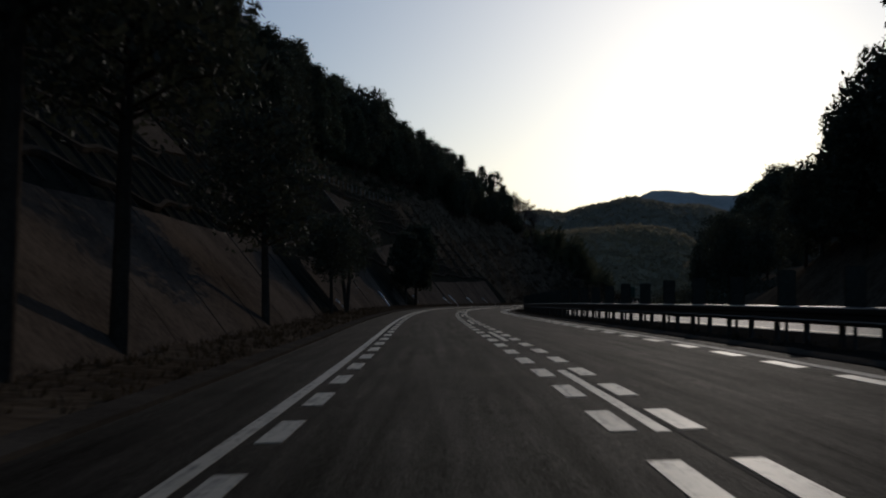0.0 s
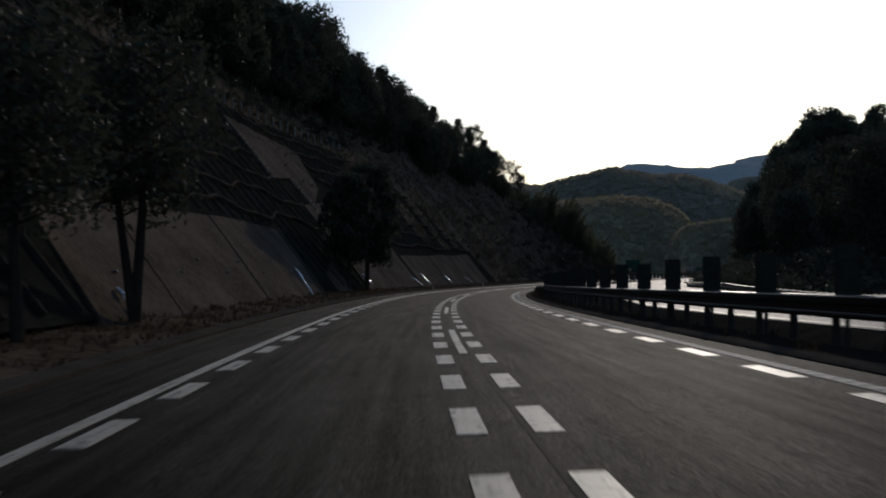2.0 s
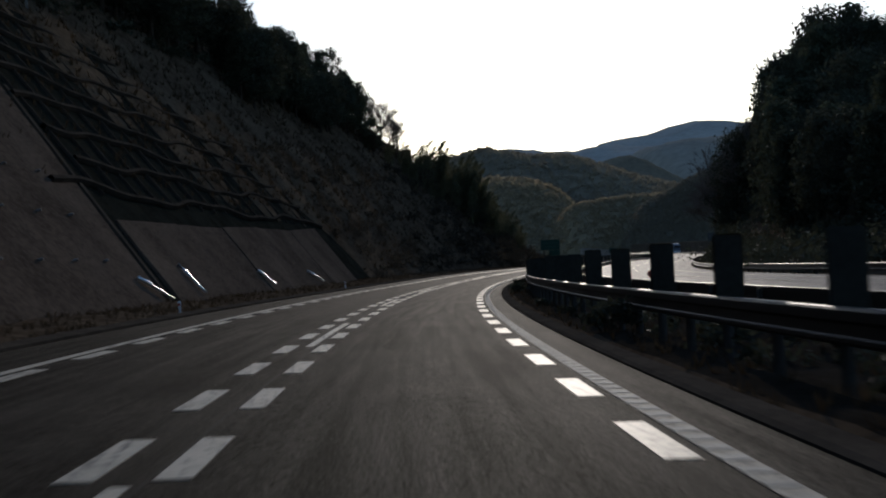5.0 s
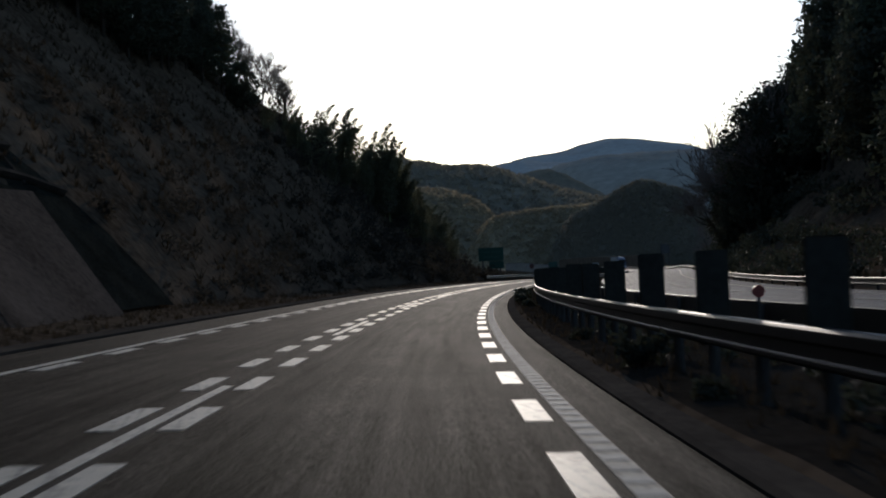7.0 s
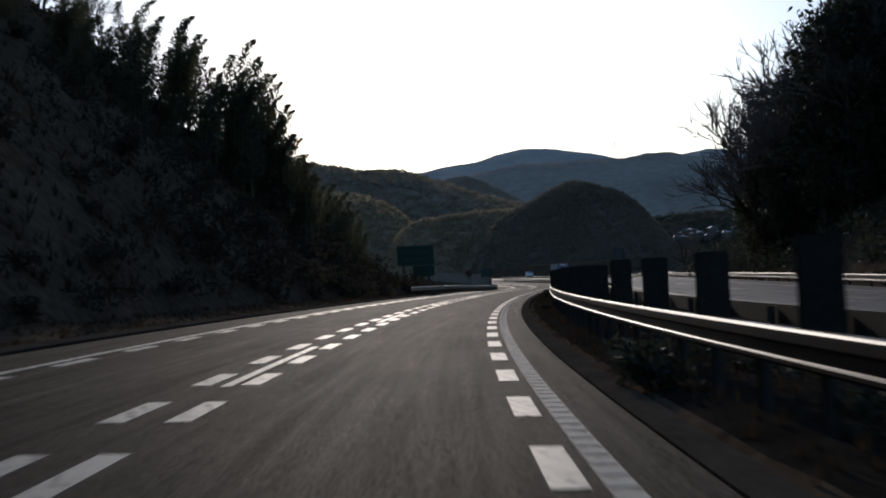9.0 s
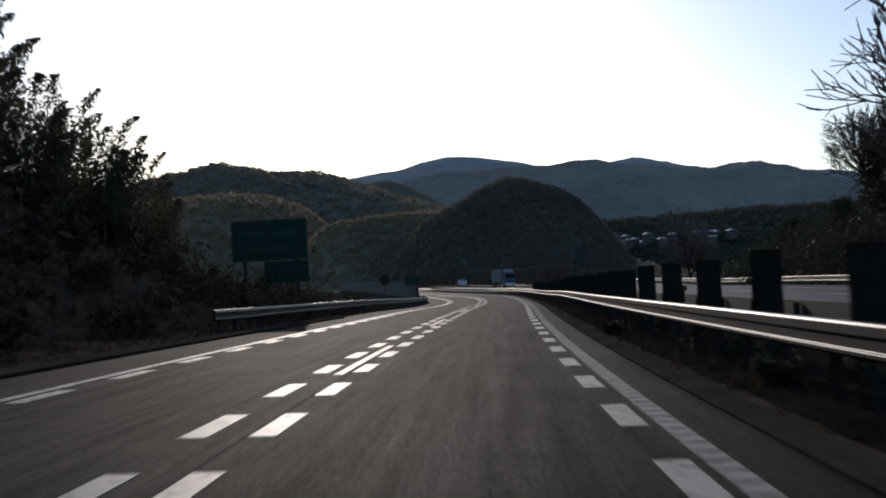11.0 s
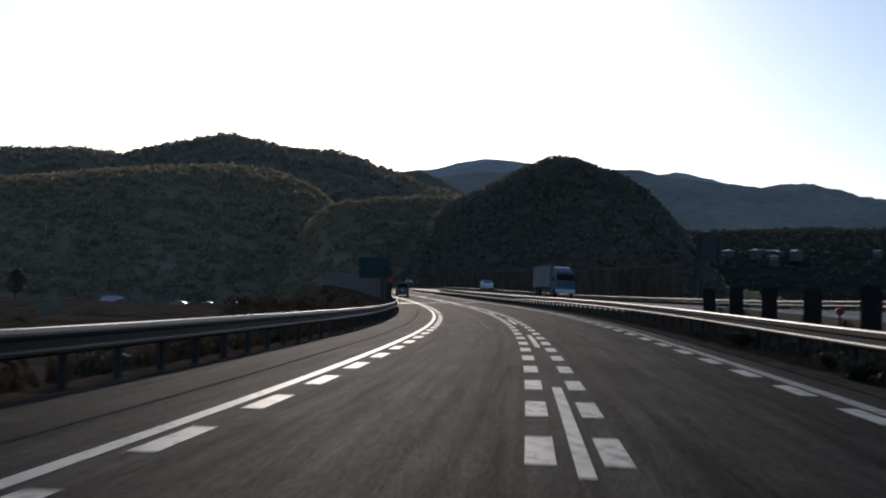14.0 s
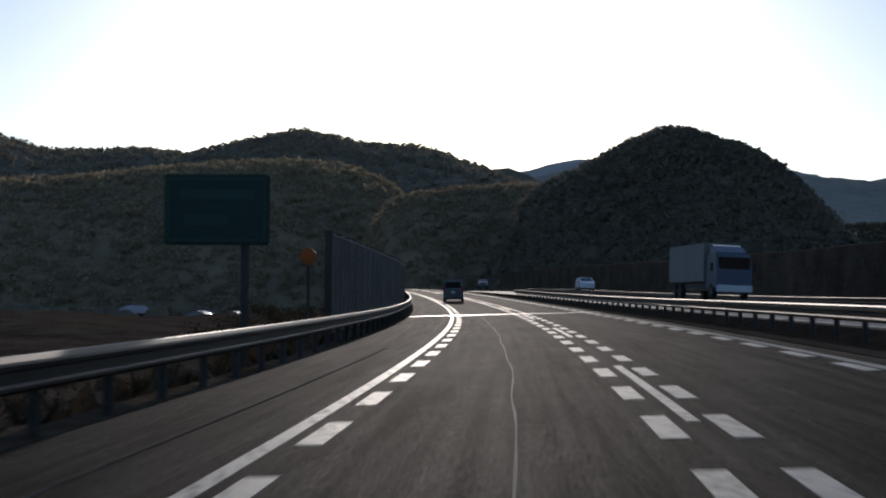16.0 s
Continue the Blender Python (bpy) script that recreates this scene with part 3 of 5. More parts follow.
guardrail(328, 640, -6.05, 1, level, "dark weathered W-beam guardrail along the outer shoulder", beam=BROAD_BEAM)
guardrail(-20, 640, 19.9, -1, lambda s: opposite_h(s) - 0.2, "distant bright guardrail beyond the opposite carriageway", 4.0)

# ---- antiglare plates on the median ----
# plates stand on every other post of the rail
PLATE_S = np.concatenate([np.interp(np.arange(-17, 56), [-19, 0, 12, 15, 47, 55], [-18.0, 58.0, 106.7, 118.5, 246.8, 278.8]), np.arange(281.5, 358.5, 4.0), np.arange(360.0, 422, 3.98)])
plate_o = 5.56
plate_root = thing("antiglare_screen", at(-14.0, plate_o, 0.05), "dark green antiglare plate on a short post in the median", "antiglare plate", "antiglare plates")
part("plate", box(-0.19, 0.19, -0.02, 0.02, 0.35, 1.42, 0.02), PLATE, plate_root)
bm = bmesh.new()
tube(bm, [(0, 0.03, -0.3), (0, 0.03, 1.2)], [0.035, 0.035], 6)
part("post", bm, DARKSTEEL, plate_root)
for k in (0.45, 0.85, 1.25):
    part("clamp", box(-0.08, 0.08, -0.01, 0.07, k - 0.025, k + 0.025), DARKSTEEL, plate_root)
for s in PLATE_S:
    copy_thing(plate_root, at(s, plate_o, 0.05 + 0.03 * math.sin(s), 3 * math.sin(s * 3.1)))

# ---- left cut slope: sprayed concrete, lattice of beams, drain pipes ----
GRADIENT = 1.105


def slope_o(h):
    return -8.75 - (h - 0.15) / GRADIENT


def on_slope(s, h, d):
    """World points at s and height h on the cut slope, d out from its face."""
    g = math.hypot(1, GRADIENT)
    return road(s, slope_o(h) + GRADIENT / g * d, h + d / g)


def slope_slab(name, corners, proud, thick, mat, parent, label="", rough=0.03, cell=1.6):
    """A slab on the slope between four corners (s, h): foot start, foot end, top end, top start; its face is uneven."""
    c = np.array(corners, float)
    nu = max(3, int(np.hypot(*(c[1] - c[0])) / cell) + 2)
    nv = max(3, int(np.hypot(*(c[3] - c[0])) / cell) + 2)
    u, v = np.meshgrid(np.linspace(0, 1, nu), np.linspace(0, 1, nv), indexing="ij")
    q = [(c[0][k] * (1 - u) + c[1][k] * u) * (1 - v) + (c[3][k] * (1 - u) + c[2][k] * u) * v for k in (0, 1)]
    uneven = proud + rough * wobble(q[0] * 1.1, q[1] * 1.4, 3.0)
    front = on_slope(q[0], q[1], uneven).reshape(-1, 3)
    back = on_slope(q[0], q[1], proud - thick).reshape(-1, 3)
    faces = grid_faces(nu, nv)
    rim = [i * nv for i in range(nu)] + [(nu - 1) * nv + j for j in range(1, nv)] + [i * nv + nv - 1 for i in range(nu - 2, -1, -1)] + list(range(nv - 2, 0, -1))
    k = nu * nv
    faces += [[a, b, b + k, a + k] for a, b in zip(rim, rim[1:] + rim[:1])]
    return mesh_object(name, np.concatenate([front, back]), faces, mat, False, parent, label)


def cover_row(root, s0, s1, top0, top1, lean, width, proud=0.34):
    """A row of concrete panels from s0 to s1 at the foot, their joints leaning along the road as they climb."""
    n = max(1, round((s1 - s0) / width))
    for i in range(n):
        a, b = s0 + (s1 - s0) * i / n, s0 + (s1 - s0) * (i + 1) / n - 0.06
        ta, tb = top0 + (top1 - top0) * i / n, top0 + (top1 - top0) * (i + 1) / n
        ta, tb = ta + 0.1 * math.sin(a * 1.7), tb + 0.1 * math.sin(b * 1.7)
        slope_slab("concrete_panel", ((a, -0.3), (b, -0.3), (b + lean * tb, tb), (a + lean * ta, ta)), proud + 0.03 * math.sin(a), 0.6, CONCRETE, root)


wall = thing("retaining_wall", Matrix(), "sprayed concrete lining on the foot of the cut slope", "retaining wall", kind="structure")
for s0, s1, top0, top1, lean, width in ((-20, 67.4, 3.8, 4.5, 0.9, 9.5), (81.5, 124.8, 3.9, 4.1, 1.0, 9.0), (131.5, 137.3, 1.2, 2.1, 1.4, 5.0), (146.5, 175.9, 7.0, 9.4, 0.64, 12.0), (177.5, 223.0, 3.2, 4.0, 0.6, 9.0)):
    cover_row(wall, s0, s1, top0, top1, lean, width)
cover_row(wall, 16.0, 66.6, 1.6, 1.8, 0.9, 7.0, 0.5)
slope_slab("concrete_panel", ((67.6, -0.3), (70.4, -0.3), (79.6, 8.3), (75.8, 9.0)), 0.42, 0.7, CONCRETE, wall, "pale concrete strip climbing the slope")
slope_slab("concrete_panel", ((62.0, 8.8), (73.6, 9.7), (72.8, 12.6), (60.0, 12.4)), 0.4, 0.6, CONCRETE, wall)
slope_slab("concrete_panel", ((147.0, 8.8), (156.0, 9.5), (157.0, 14.2), (150.0, 14.4)), 0.44, 0.6, CONCRETE, wall)
slope_slab("concrete_panel", ((154.2, 6.7), (166.0, 9.4), (172.0, 13.6), (157.1, 14.2)), 0.4, 0.6, CONCRETE, wall)
for s0, h0, s1, h1, proud in ((176.2, -0.2, 182.1, 9.3, 0.36), (125.1, -0.2, 129.4, 4.1, 0.4), (159.2, -0.2, 163.8, 7.9, 0.37)):
    slope_slab("edge_strip", ((s0, h0), (s0 + 0.35, h0), (s1 + 0.35, h1), (s1, h1)), proud, 0.5, KERB, wall, "dark concrete edge strip climbing the slope", 0.01)
# pale anchor studs down the open edges of the upper panels
stud = None
for s0, h0, s1, h1 in ((147.0, 8.8, 150.0, 14.4), (154.2, 6.7, 156.0, 9.5)):
    n = int(math.hypot(s1 - s0, h1 - h0) / 0.4)
    for i in range(n):
        f = i / n
        if stud is None:
            stud = part("stud", box(-0.09, 0.09, -0.09, 0.09, -0.1, 0.12, 0.02), PANELGREY, wall, "pale anchor stud")
            ob = stud
        else:
            ob = new("stud", stud.data)
            ob.parent = wall
        s = s0 + (s1 - s0) * f
        p = on_slope(s + 0.1, h0 + (h1 - h0) * f, 0.46)
        ob.matrix_basis = pose(*p, 0, 48, heading(s))
# weep-hole outlets that stick out of the tall panel and the long ones
outlet = None
for i in range(34):
    s, h = ((150.5 + 3.1 * (i % 8), 1.5 + 1.7 * (i // 8)) if i < 24 else (86.0 + 4.2 * (i - 24), 1.2 + 0.5 * (i % 2)))
    if outlet is None:
        bm = bmesh.new()
        tube(bm, [(0, 0, -0.15), (0, 0, 0.1)], [0.05, 0.05], 7)
        outlet = part("weep_pipe", bm, PANELGREY, wall, "short pale weep pipe")
        ob = outlet
    else:
        ob = new("weep_pipe", outlet.data)
        ob.parent = wall
    ob.matrix_basis = pose(*on_slope(s + 0.64 * h, h, 0.36), 0, 75, heading(s))

lattice = thing("slope_frame", Matrix(), "lattice of pale concrete beams over the dark cut slope", "slope frame", kind="structure")


def net_end(h):
    """Where the netted slope gives way to bare earth, by height."""
    return float(np.interp(h, [4.0, 8.7, 11.0, 13.4, 17.0, 19.5], [229.5, 224.5, 222.5, 213.5, 206.0, 203.0]) if h < 16.3 else 122.0)


def covered(s, h):
    """Under the tall or the upper concrete panels."""
    return (146 + 0.64 * h < s < 176 + 0.64 * h and h < 9.6) or (147 < s < 171 and 8.6 < h < 14.4) or (61 < s < 74 and 8.6 < h < 12.6) or (68 + 0.95 * h < s < 71 + 1.05 * h and h < 9)


for zone, (z0, z1, first, step) in enumerate(((-15.0, 150.0, 5.0, 1.85), (158.0, 232.0, 4.6, 1.5))):
    for h in np.arange(first, 19.3, step):
        s_end = min(z1, net_end(h))
        for a in np.arange(z0, s_end, 6.0):
            b = min(a + 6.0, s_end)
            if covered((a + b) / 2, h):
                continue
            ss = np.linspace(a, b - 0.04, 6)
            wave = (0.3 * np.sin(ss * 0.31 + 0.6 * h) + 0.13 * np.sin(ss * 0.83 + 2 * h)) * (1.0 if zone == 0 else 0.7)
            pts = [on_slope(ss, h + wave + dh, d) for dh, d in ((-0.1, 0.34), (-0.06, 0.5), (0.07, 0.5), (0.11, 0.34), (0.1, 0.1), (-0.1, 0.1))]
            v = np.stack(pts + [pts[0]], 1).reshape(-1, 3)
            mesh_object("beam", v, grid_faces(6, 7), MOSSY, False, lattice)
for s in np.arange(-10, 226, 2.6):
    runs, low = [], None
    for h in np.arange(0.3 if (72 < s < 82 or 130 < s < 145) else 4.4, 19.4, 0.3):
        inside = s + 0.35 * h < net_end(h) and not covered(s + 0.35 * h, h)
        if inside and low is None:
            low = h
        if low is not None and (not inside or h > (19.0 if s < 117 else 15.9)):
            runs.append((low, h))
            low = None
    for low, top in runs:
        if top - low < 1.0:
            continue
        tt = np.linspace(low, top, max(3, int((top - low) / 1.5)))
        jitter = 0.1 * np.sin(tt * 1.3 + s)
        pts = [on_slope(s + 0.35 * tt + jitter + dw, tt, d) for dw, d in ((-0.06, 0.38), (0.06, 0.38), (0.06, 0.1), (-0.06, 0.1))]
        v = np.stack(pts + [pts[0]], 1).reshape(-1, 3)
        mesh_object("rib", v, grid_faces(len(tt), 5), MOSSY, False, lattice)

s_net, f_net = np.meshgrid(np.arange(-15, 231, 1.0), np.linspace(0, 1, 26), indexing="ij")
top_net = np.array([max(0.4, min(float(np.interp(s, [119, 125], [19.4, 16.3])), float(np.interp(s, [203, 206, 213.5, 222.5, 224.5, 229.5, 231], [19.5, 17.0, 13.4, 11.0, 8.7, 4.0, 0.4])))) for s in s_net[:, 0]])
h_net = 0.1 + f_net * (top_net[:, None] - 0.1)
net = mesh_object("slope_net", on_slope(s_net, h_net, 0.25 + 0.05 * wobble(s_net * 1.9, h_net * 2.3, 1.0)).reshape(-1, 3), grid_faces(246, 26), NET, False)
tagged(net, "dark mossy net over the cut slope between the beams", "slope net", kind="structure")


def drain_pipe(s0, h0, s1, h1):
    """A pipe down the slope from (s0, h0) to its foot near (s1, h1), with a collar under its bright mouth."""
    p = thing("drain_pipe", Matrix(), "white plastic drain pipe lying down the slope", "drain pipe", "slope drain pipes")
    path = [on_slope(s0 + (s1 - s0) * f, h0 + (h1 - h0) * f, d) for f, d in ((0, 0.4), (0.25, 0.46), (0.4, 0.46), (0.75, 0.48), (1.0, 0.5))]
    bm = bmesh.new()
    tube(bm, path, [0.075, 0.07, 0.055, 0.05, 0.05], 10)
    part("pipe", bm, PIPE, p, smooth=True)
    bm = bmesh.new()
    a, b = Vector(path[1]), Vector(path[2])
    tube(bm, [a.lerp(b, 0.2), a.lerp(b, 0.55)], [0.09, 0.09], 10)
    part("collar", bm, PIPE, p, smooth=True)


for ends in ((174.8, 0.85, 176.3, -0.05), (182.0, 1.33, 181.7, 0.08), (196.2, 1.0, 196.8, 0.15), (209.3, 0.85, 210.6, 0.1), (148.6, 1.05, 148.5, 0.3), (122.3, 1.35, 119.9, -0.1), (85.2, 0.7, 84.8, 0.05)):
    drain_pipe(*ends)
for s in (168.0, 205):
    d = thing("delineator", at(s, -5.9, 0.05), "short white roadside delineator post", "delineator", "delineators")
    bm = bmesh.new()
    tube(bm, [(0, 0, -0.2), (0, 0, 0.34)], [0.04, 0.04], 8)
    part("post", bm, SIGNWHITE, d)
    part("reflector", box(-0.03, 0.03, -0.05, -0.035, 0.2, 0.28, 0.01), REDLAMP, d, "orange reflector")
for s in np.arange(120.8, 430, 41.7):
    d = thing("delineator", at(s, 7.5, 0.1), "thin median post with a round red reflector", "delineator", "median delineators")
    bm = bmesh.new()
    tube(bm, [(0, 0, -0.4), (0, 0, 0.75)], [0.03, 0.03], 8)
    part("post", bm, DARKSTEEL, d)
    bm = bmesh.new()
    tube(bm, [(0, 0.02, 0.8), (0, -0.03, 0.8)], [0.1, 0.1], 14)
    part("reflector", bm, REDDISC, d, "dull red round reflector")
fence = thing("slope_fence", Matrix(), "row of pale posts along the crest of the slope", "fence", kind="structure")
bm = bmesh.new()
tube(bm, [(0, 0, -0.4), (0, 0, 0.9)], [0.09, 0.08], 6)
fence_post = None
for s in np.arange(130, 204, 2.75):
    if fence_post is None:
        fence_post = part("fence_post", bm, PANELGREY, fence)
        ob = fence_post
    else:
        ob = new("fence_post", fence_post.data)
        ob.parent = fence
    ob.matrix_basis = Matrix.Translation(Vector(on_slope(s, 16.2 + 0.012 * (s - 130), 0.2)))

# ---- hills ----
def ridge(name, crest, base, front, behind, mat, label, bumps, cell, crowns=0, crown_size=3.0, seed=1, kind="structure", canopy=None, lower=0.0):
    """A hill under a crest line of (x, y, z), falling to base over front metres towards -y and behind metres towards +y."""
    rng = np.random.default_rng(seed)
    c = np.array(crest, float) - (0, 0, lower)
    d = np.concatenate([[0], np.cumsum(np.hypot(np.diff(c[:, 0]), np.diff(c[:, 1])))])
    u = np.arange(0, d[-1], cell)
    line = np.stack([np.interp(u, d, c[:, k]) for k in range(3)], 1)
    side = np.stack([np.interp(u, d, np.gradient(c[:, 1], d)), -np.interp(u, d, np.gradient(c[:, 0], d))], 1)
    side = np.array([0.0, -1.0]) * 0.8 + side * 0.2 * np.sign(-side[:, 1:2] + 1e-9)
    v = np.concatenate([-np.linspace(1, 0, max(6, int(behind / cell / 2)))[:-1], np.linspace(0, 1, max(8, int(front / cell)))])
    U, V = np.meshgrid(np.arange(len(u)), v, indexing="ij")
    reach = np.where(V < 0, behind, front) * V
    X = line[U, 0] + side[U, 0] * reach
    Y = line[U, 1] + side[U, 1] * reach
    ends = np.clip(np.minimum(u, d[-1] - u)[U] / (0.12 * d[-1]), 0, 1) ** 0.5
    fall = np.cos(np.clip(np.abs(V), 0, 1) * math.pi / 2) ** 1.15
    Z = base + (line[U, 2] - base) * fall * (0.25 + 0.75 * ends)
    Z += bumps * (0.6 * wobble(X / (9 * bumps + 4), Y / (9 * bumps + 4), seed) + 0.4 * rng.normal(size=X.shape) * 0.7) * np.clip(fall * 3, 0, 1)
    pts = np.stack([X, Y, Z], -1)
    ob = mesh_object(name, pts.reshape(-1, 3), grid_faces(len(u), len(v)), mat, True)
    tagged(ob, label, "hill", kind=kind)
    if crowns:
        # each crown is a loose shell of leafy sprays
        fi, fj = rng.uniform(0, len(u) - 1.01, crowns), rng.uniform(len(v) // 6, min(len(v) * 0.97, len(v) - 1.01), crowns)
        i, j = fi.astype(int), fj.astype(int)
        wi, wj = (fi - i)[:, None], (fj - j)[:, None]
        r = crown_size * rng.uniform(0.6, 1.3, crowns)[:, None]
        p = (pts[i, j] * (1 - wi) + pts[i + 1, j] * wi) * (1 - wj) + (pts[i, j + 1] * (1 - wi) + pts[i + 1, j + 1] * wi) * wj + rng.normal(size=(crowns, 3)) * (0.3, 0.3, 0.3)
        d = rng.normal(size=(crowns, 16, 3))
        d[..., 2] = np.abs(d[..., 2] + 0.4) - 0.25
        d /= np.linalg.norm(d, axis=-1, keepdims=True)
        c = p[:, None] + d * (r * rng.uniform(0.7, 1.08, (crowns, 16)))[..., None] * (1, 1, 0.95)
        side = np.cross(0.5 * d + (0, -0.45, 0.75) + 0.3 * rng.normal(size=d.shape), rng.normal(size=d.shape))
        side /= np.linalg.norm(side, axis=-1, keepdims=True)
        other = np.cross(side, rng.normal(size=d.shape))
        other /= np.linalg.norm(other, axis=-1, keepdims=True)
        k = (0.3 * r * rng.uniform(0.5, 1.3, (crowns, 16)))[..., None]
        verts = np.stack([c - side * k, c + other * k, c + side * k * 1.2, c - other * k], 2).reshape(-1, 3)
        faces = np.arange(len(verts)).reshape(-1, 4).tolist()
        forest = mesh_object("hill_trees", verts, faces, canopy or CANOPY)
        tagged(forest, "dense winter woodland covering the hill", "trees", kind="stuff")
    return ob


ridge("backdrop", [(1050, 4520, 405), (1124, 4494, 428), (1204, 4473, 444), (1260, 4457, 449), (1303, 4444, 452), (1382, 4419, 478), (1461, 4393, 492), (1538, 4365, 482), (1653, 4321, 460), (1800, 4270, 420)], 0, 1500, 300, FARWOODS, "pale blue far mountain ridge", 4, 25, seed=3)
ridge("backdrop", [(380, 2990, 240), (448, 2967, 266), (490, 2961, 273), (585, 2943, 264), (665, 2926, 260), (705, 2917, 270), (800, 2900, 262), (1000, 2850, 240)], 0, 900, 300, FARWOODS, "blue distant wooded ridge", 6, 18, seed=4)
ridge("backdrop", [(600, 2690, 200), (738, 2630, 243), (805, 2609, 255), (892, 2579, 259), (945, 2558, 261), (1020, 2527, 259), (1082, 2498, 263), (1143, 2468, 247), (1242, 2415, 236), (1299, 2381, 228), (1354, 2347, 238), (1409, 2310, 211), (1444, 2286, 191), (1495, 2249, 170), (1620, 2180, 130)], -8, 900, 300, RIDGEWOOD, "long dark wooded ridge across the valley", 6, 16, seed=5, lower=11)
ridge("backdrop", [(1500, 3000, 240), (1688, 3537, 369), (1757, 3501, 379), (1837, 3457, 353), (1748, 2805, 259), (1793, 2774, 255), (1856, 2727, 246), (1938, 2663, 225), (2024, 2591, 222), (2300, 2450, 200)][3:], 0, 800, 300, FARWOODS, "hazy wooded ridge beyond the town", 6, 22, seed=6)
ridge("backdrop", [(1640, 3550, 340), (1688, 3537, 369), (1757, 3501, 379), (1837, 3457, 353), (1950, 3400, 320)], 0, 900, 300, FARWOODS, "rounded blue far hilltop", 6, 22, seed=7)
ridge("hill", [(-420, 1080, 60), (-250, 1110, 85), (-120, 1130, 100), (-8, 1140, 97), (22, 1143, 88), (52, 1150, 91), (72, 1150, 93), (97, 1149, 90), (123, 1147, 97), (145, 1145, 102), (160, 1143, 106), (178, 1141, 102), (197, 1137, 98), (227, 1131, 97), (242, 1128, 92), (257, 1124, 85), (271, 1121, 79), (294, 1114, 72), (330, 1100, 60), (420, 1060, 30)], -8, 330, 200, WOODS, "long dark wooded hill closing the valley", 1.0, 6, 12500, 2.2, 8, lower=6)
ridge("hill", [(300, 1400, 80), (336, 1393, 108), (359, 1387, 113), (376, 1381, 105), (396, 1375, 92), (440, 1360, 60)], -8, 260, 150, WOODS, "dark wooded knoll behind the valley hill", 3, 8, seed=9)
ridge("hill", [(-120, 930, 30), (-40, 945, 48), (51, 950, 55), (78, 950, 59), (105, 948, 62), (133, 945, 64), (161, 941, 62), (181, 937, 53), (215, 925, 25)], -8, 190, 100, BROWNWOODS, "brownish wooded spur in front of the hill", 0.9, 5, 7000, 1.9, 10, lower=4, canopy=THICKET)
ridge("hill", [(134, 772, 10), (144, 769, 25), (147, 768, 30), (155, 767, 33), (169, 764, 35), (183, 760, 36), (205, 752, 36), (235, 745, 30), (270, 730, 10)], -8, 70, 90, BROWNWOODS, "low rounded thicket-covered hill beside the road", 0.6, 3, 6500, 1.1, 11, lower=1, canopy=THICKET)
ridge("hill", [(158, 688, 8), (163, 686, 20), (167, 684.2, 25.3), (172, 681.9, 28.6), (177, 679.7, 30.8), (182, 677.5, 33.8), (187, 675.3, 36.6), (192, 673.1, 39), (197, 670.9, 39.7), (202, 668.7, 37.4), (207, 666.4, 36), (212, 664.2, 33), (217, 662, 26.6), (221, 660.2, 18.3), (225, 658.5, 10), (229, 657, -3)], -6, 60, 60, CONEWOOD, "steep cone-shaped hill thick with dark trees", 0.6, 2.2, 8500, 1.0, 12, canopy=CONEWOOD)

# ---- trees ----
def leaf_cluster(verts, faces, rng, centre, radius, count, size, flat=0.7, droop=0.0):
    for _ in range(count):
        p = np.array(centre) + np.clip(rng.normal(size=3), -1.6, 1.6) * radius * np.array((0.55, 0.55, 0.55 * flat))
        a = rng.normal(size=3)
        a /= np.linalg.norm(a)
        b = np.cross(a, rng.normal(size=3))
        b /= np.linalg.norm(b) + 1e-9
        s = size * rng.uniform(0.6, 1.4)
        k = len(verts)
        tip = p + a * s - np.array((0, 0, droop * s))
        verts += [tuple(p - b * s * 0.35), tuple(tip), tuple(p + b * s * 0.35), tuple(p - a * s * 0.5)]
        faces.append([k, k + 1, k + 2, k + 3])


def tree_parts(root, rng, height, crown_from, radius, limbs, per, size, leaf, shape, lean=0.0):
    """Trunk with limbs and a crown of leaf clusters at the limbs' ends."""
    bm = bmesh.new()
    bend = rng.normal(size=2) * 0.03 * height
    top = (bend[0] + lean * height, bend[1], height * 0.93)
    mid = (bend[0] * 0.3 + lean * height * 0.4, bend[1] * 0.3, height * 0.5)
    r0 = 0.017 * height + 0.03
    tube(bm, [(0, 0, -0.8), (0, 0, 0), mid, top], [r0 * 1.25, r0, r0 * 0.65, 0.03], 7)
    verts, faces = [], []
    for i in range(limbs):
        f = (i + rng.uniform(0, 1)) / limbs
        z = height * (crown_from + (1 - crown_from) * f)
        spread = radius * shape(f) * rng.uniform(0.55, 1.15)
        ang = i * 2.4 + rng.uniform(-0.5, 0.5)
        t = z / height
        base = np.array((mid[0] * min(1, 2 * t) + (top[0] - mid[0]) * max(0, 2 * t - 1), mid[1] * min(1, 2 * t), z - 0.25 * spread))
        end = base + np.array((math.cos(ang) * spread, math.sin(ang) * spread, 0.3 * spread))
        tube(bm, [base, (base + end) / 2 + (0, 0, 0.1 * spread), end], [r0 * 0.3, r0 * 0.2, 0.015], 3)
        leaf_cluster(verts, faces, rng, end * 0.75 + base * 0.25, 0.36 * radius + 0.2, per, size)
        leaf_cluster(verts, faces, rng, end, 0.24 * radius, per // 2, size)
    part("trunk", bm, BARK, root, smooth=True)
    mesh_object("crown", verts, faces, leaf, False, root)


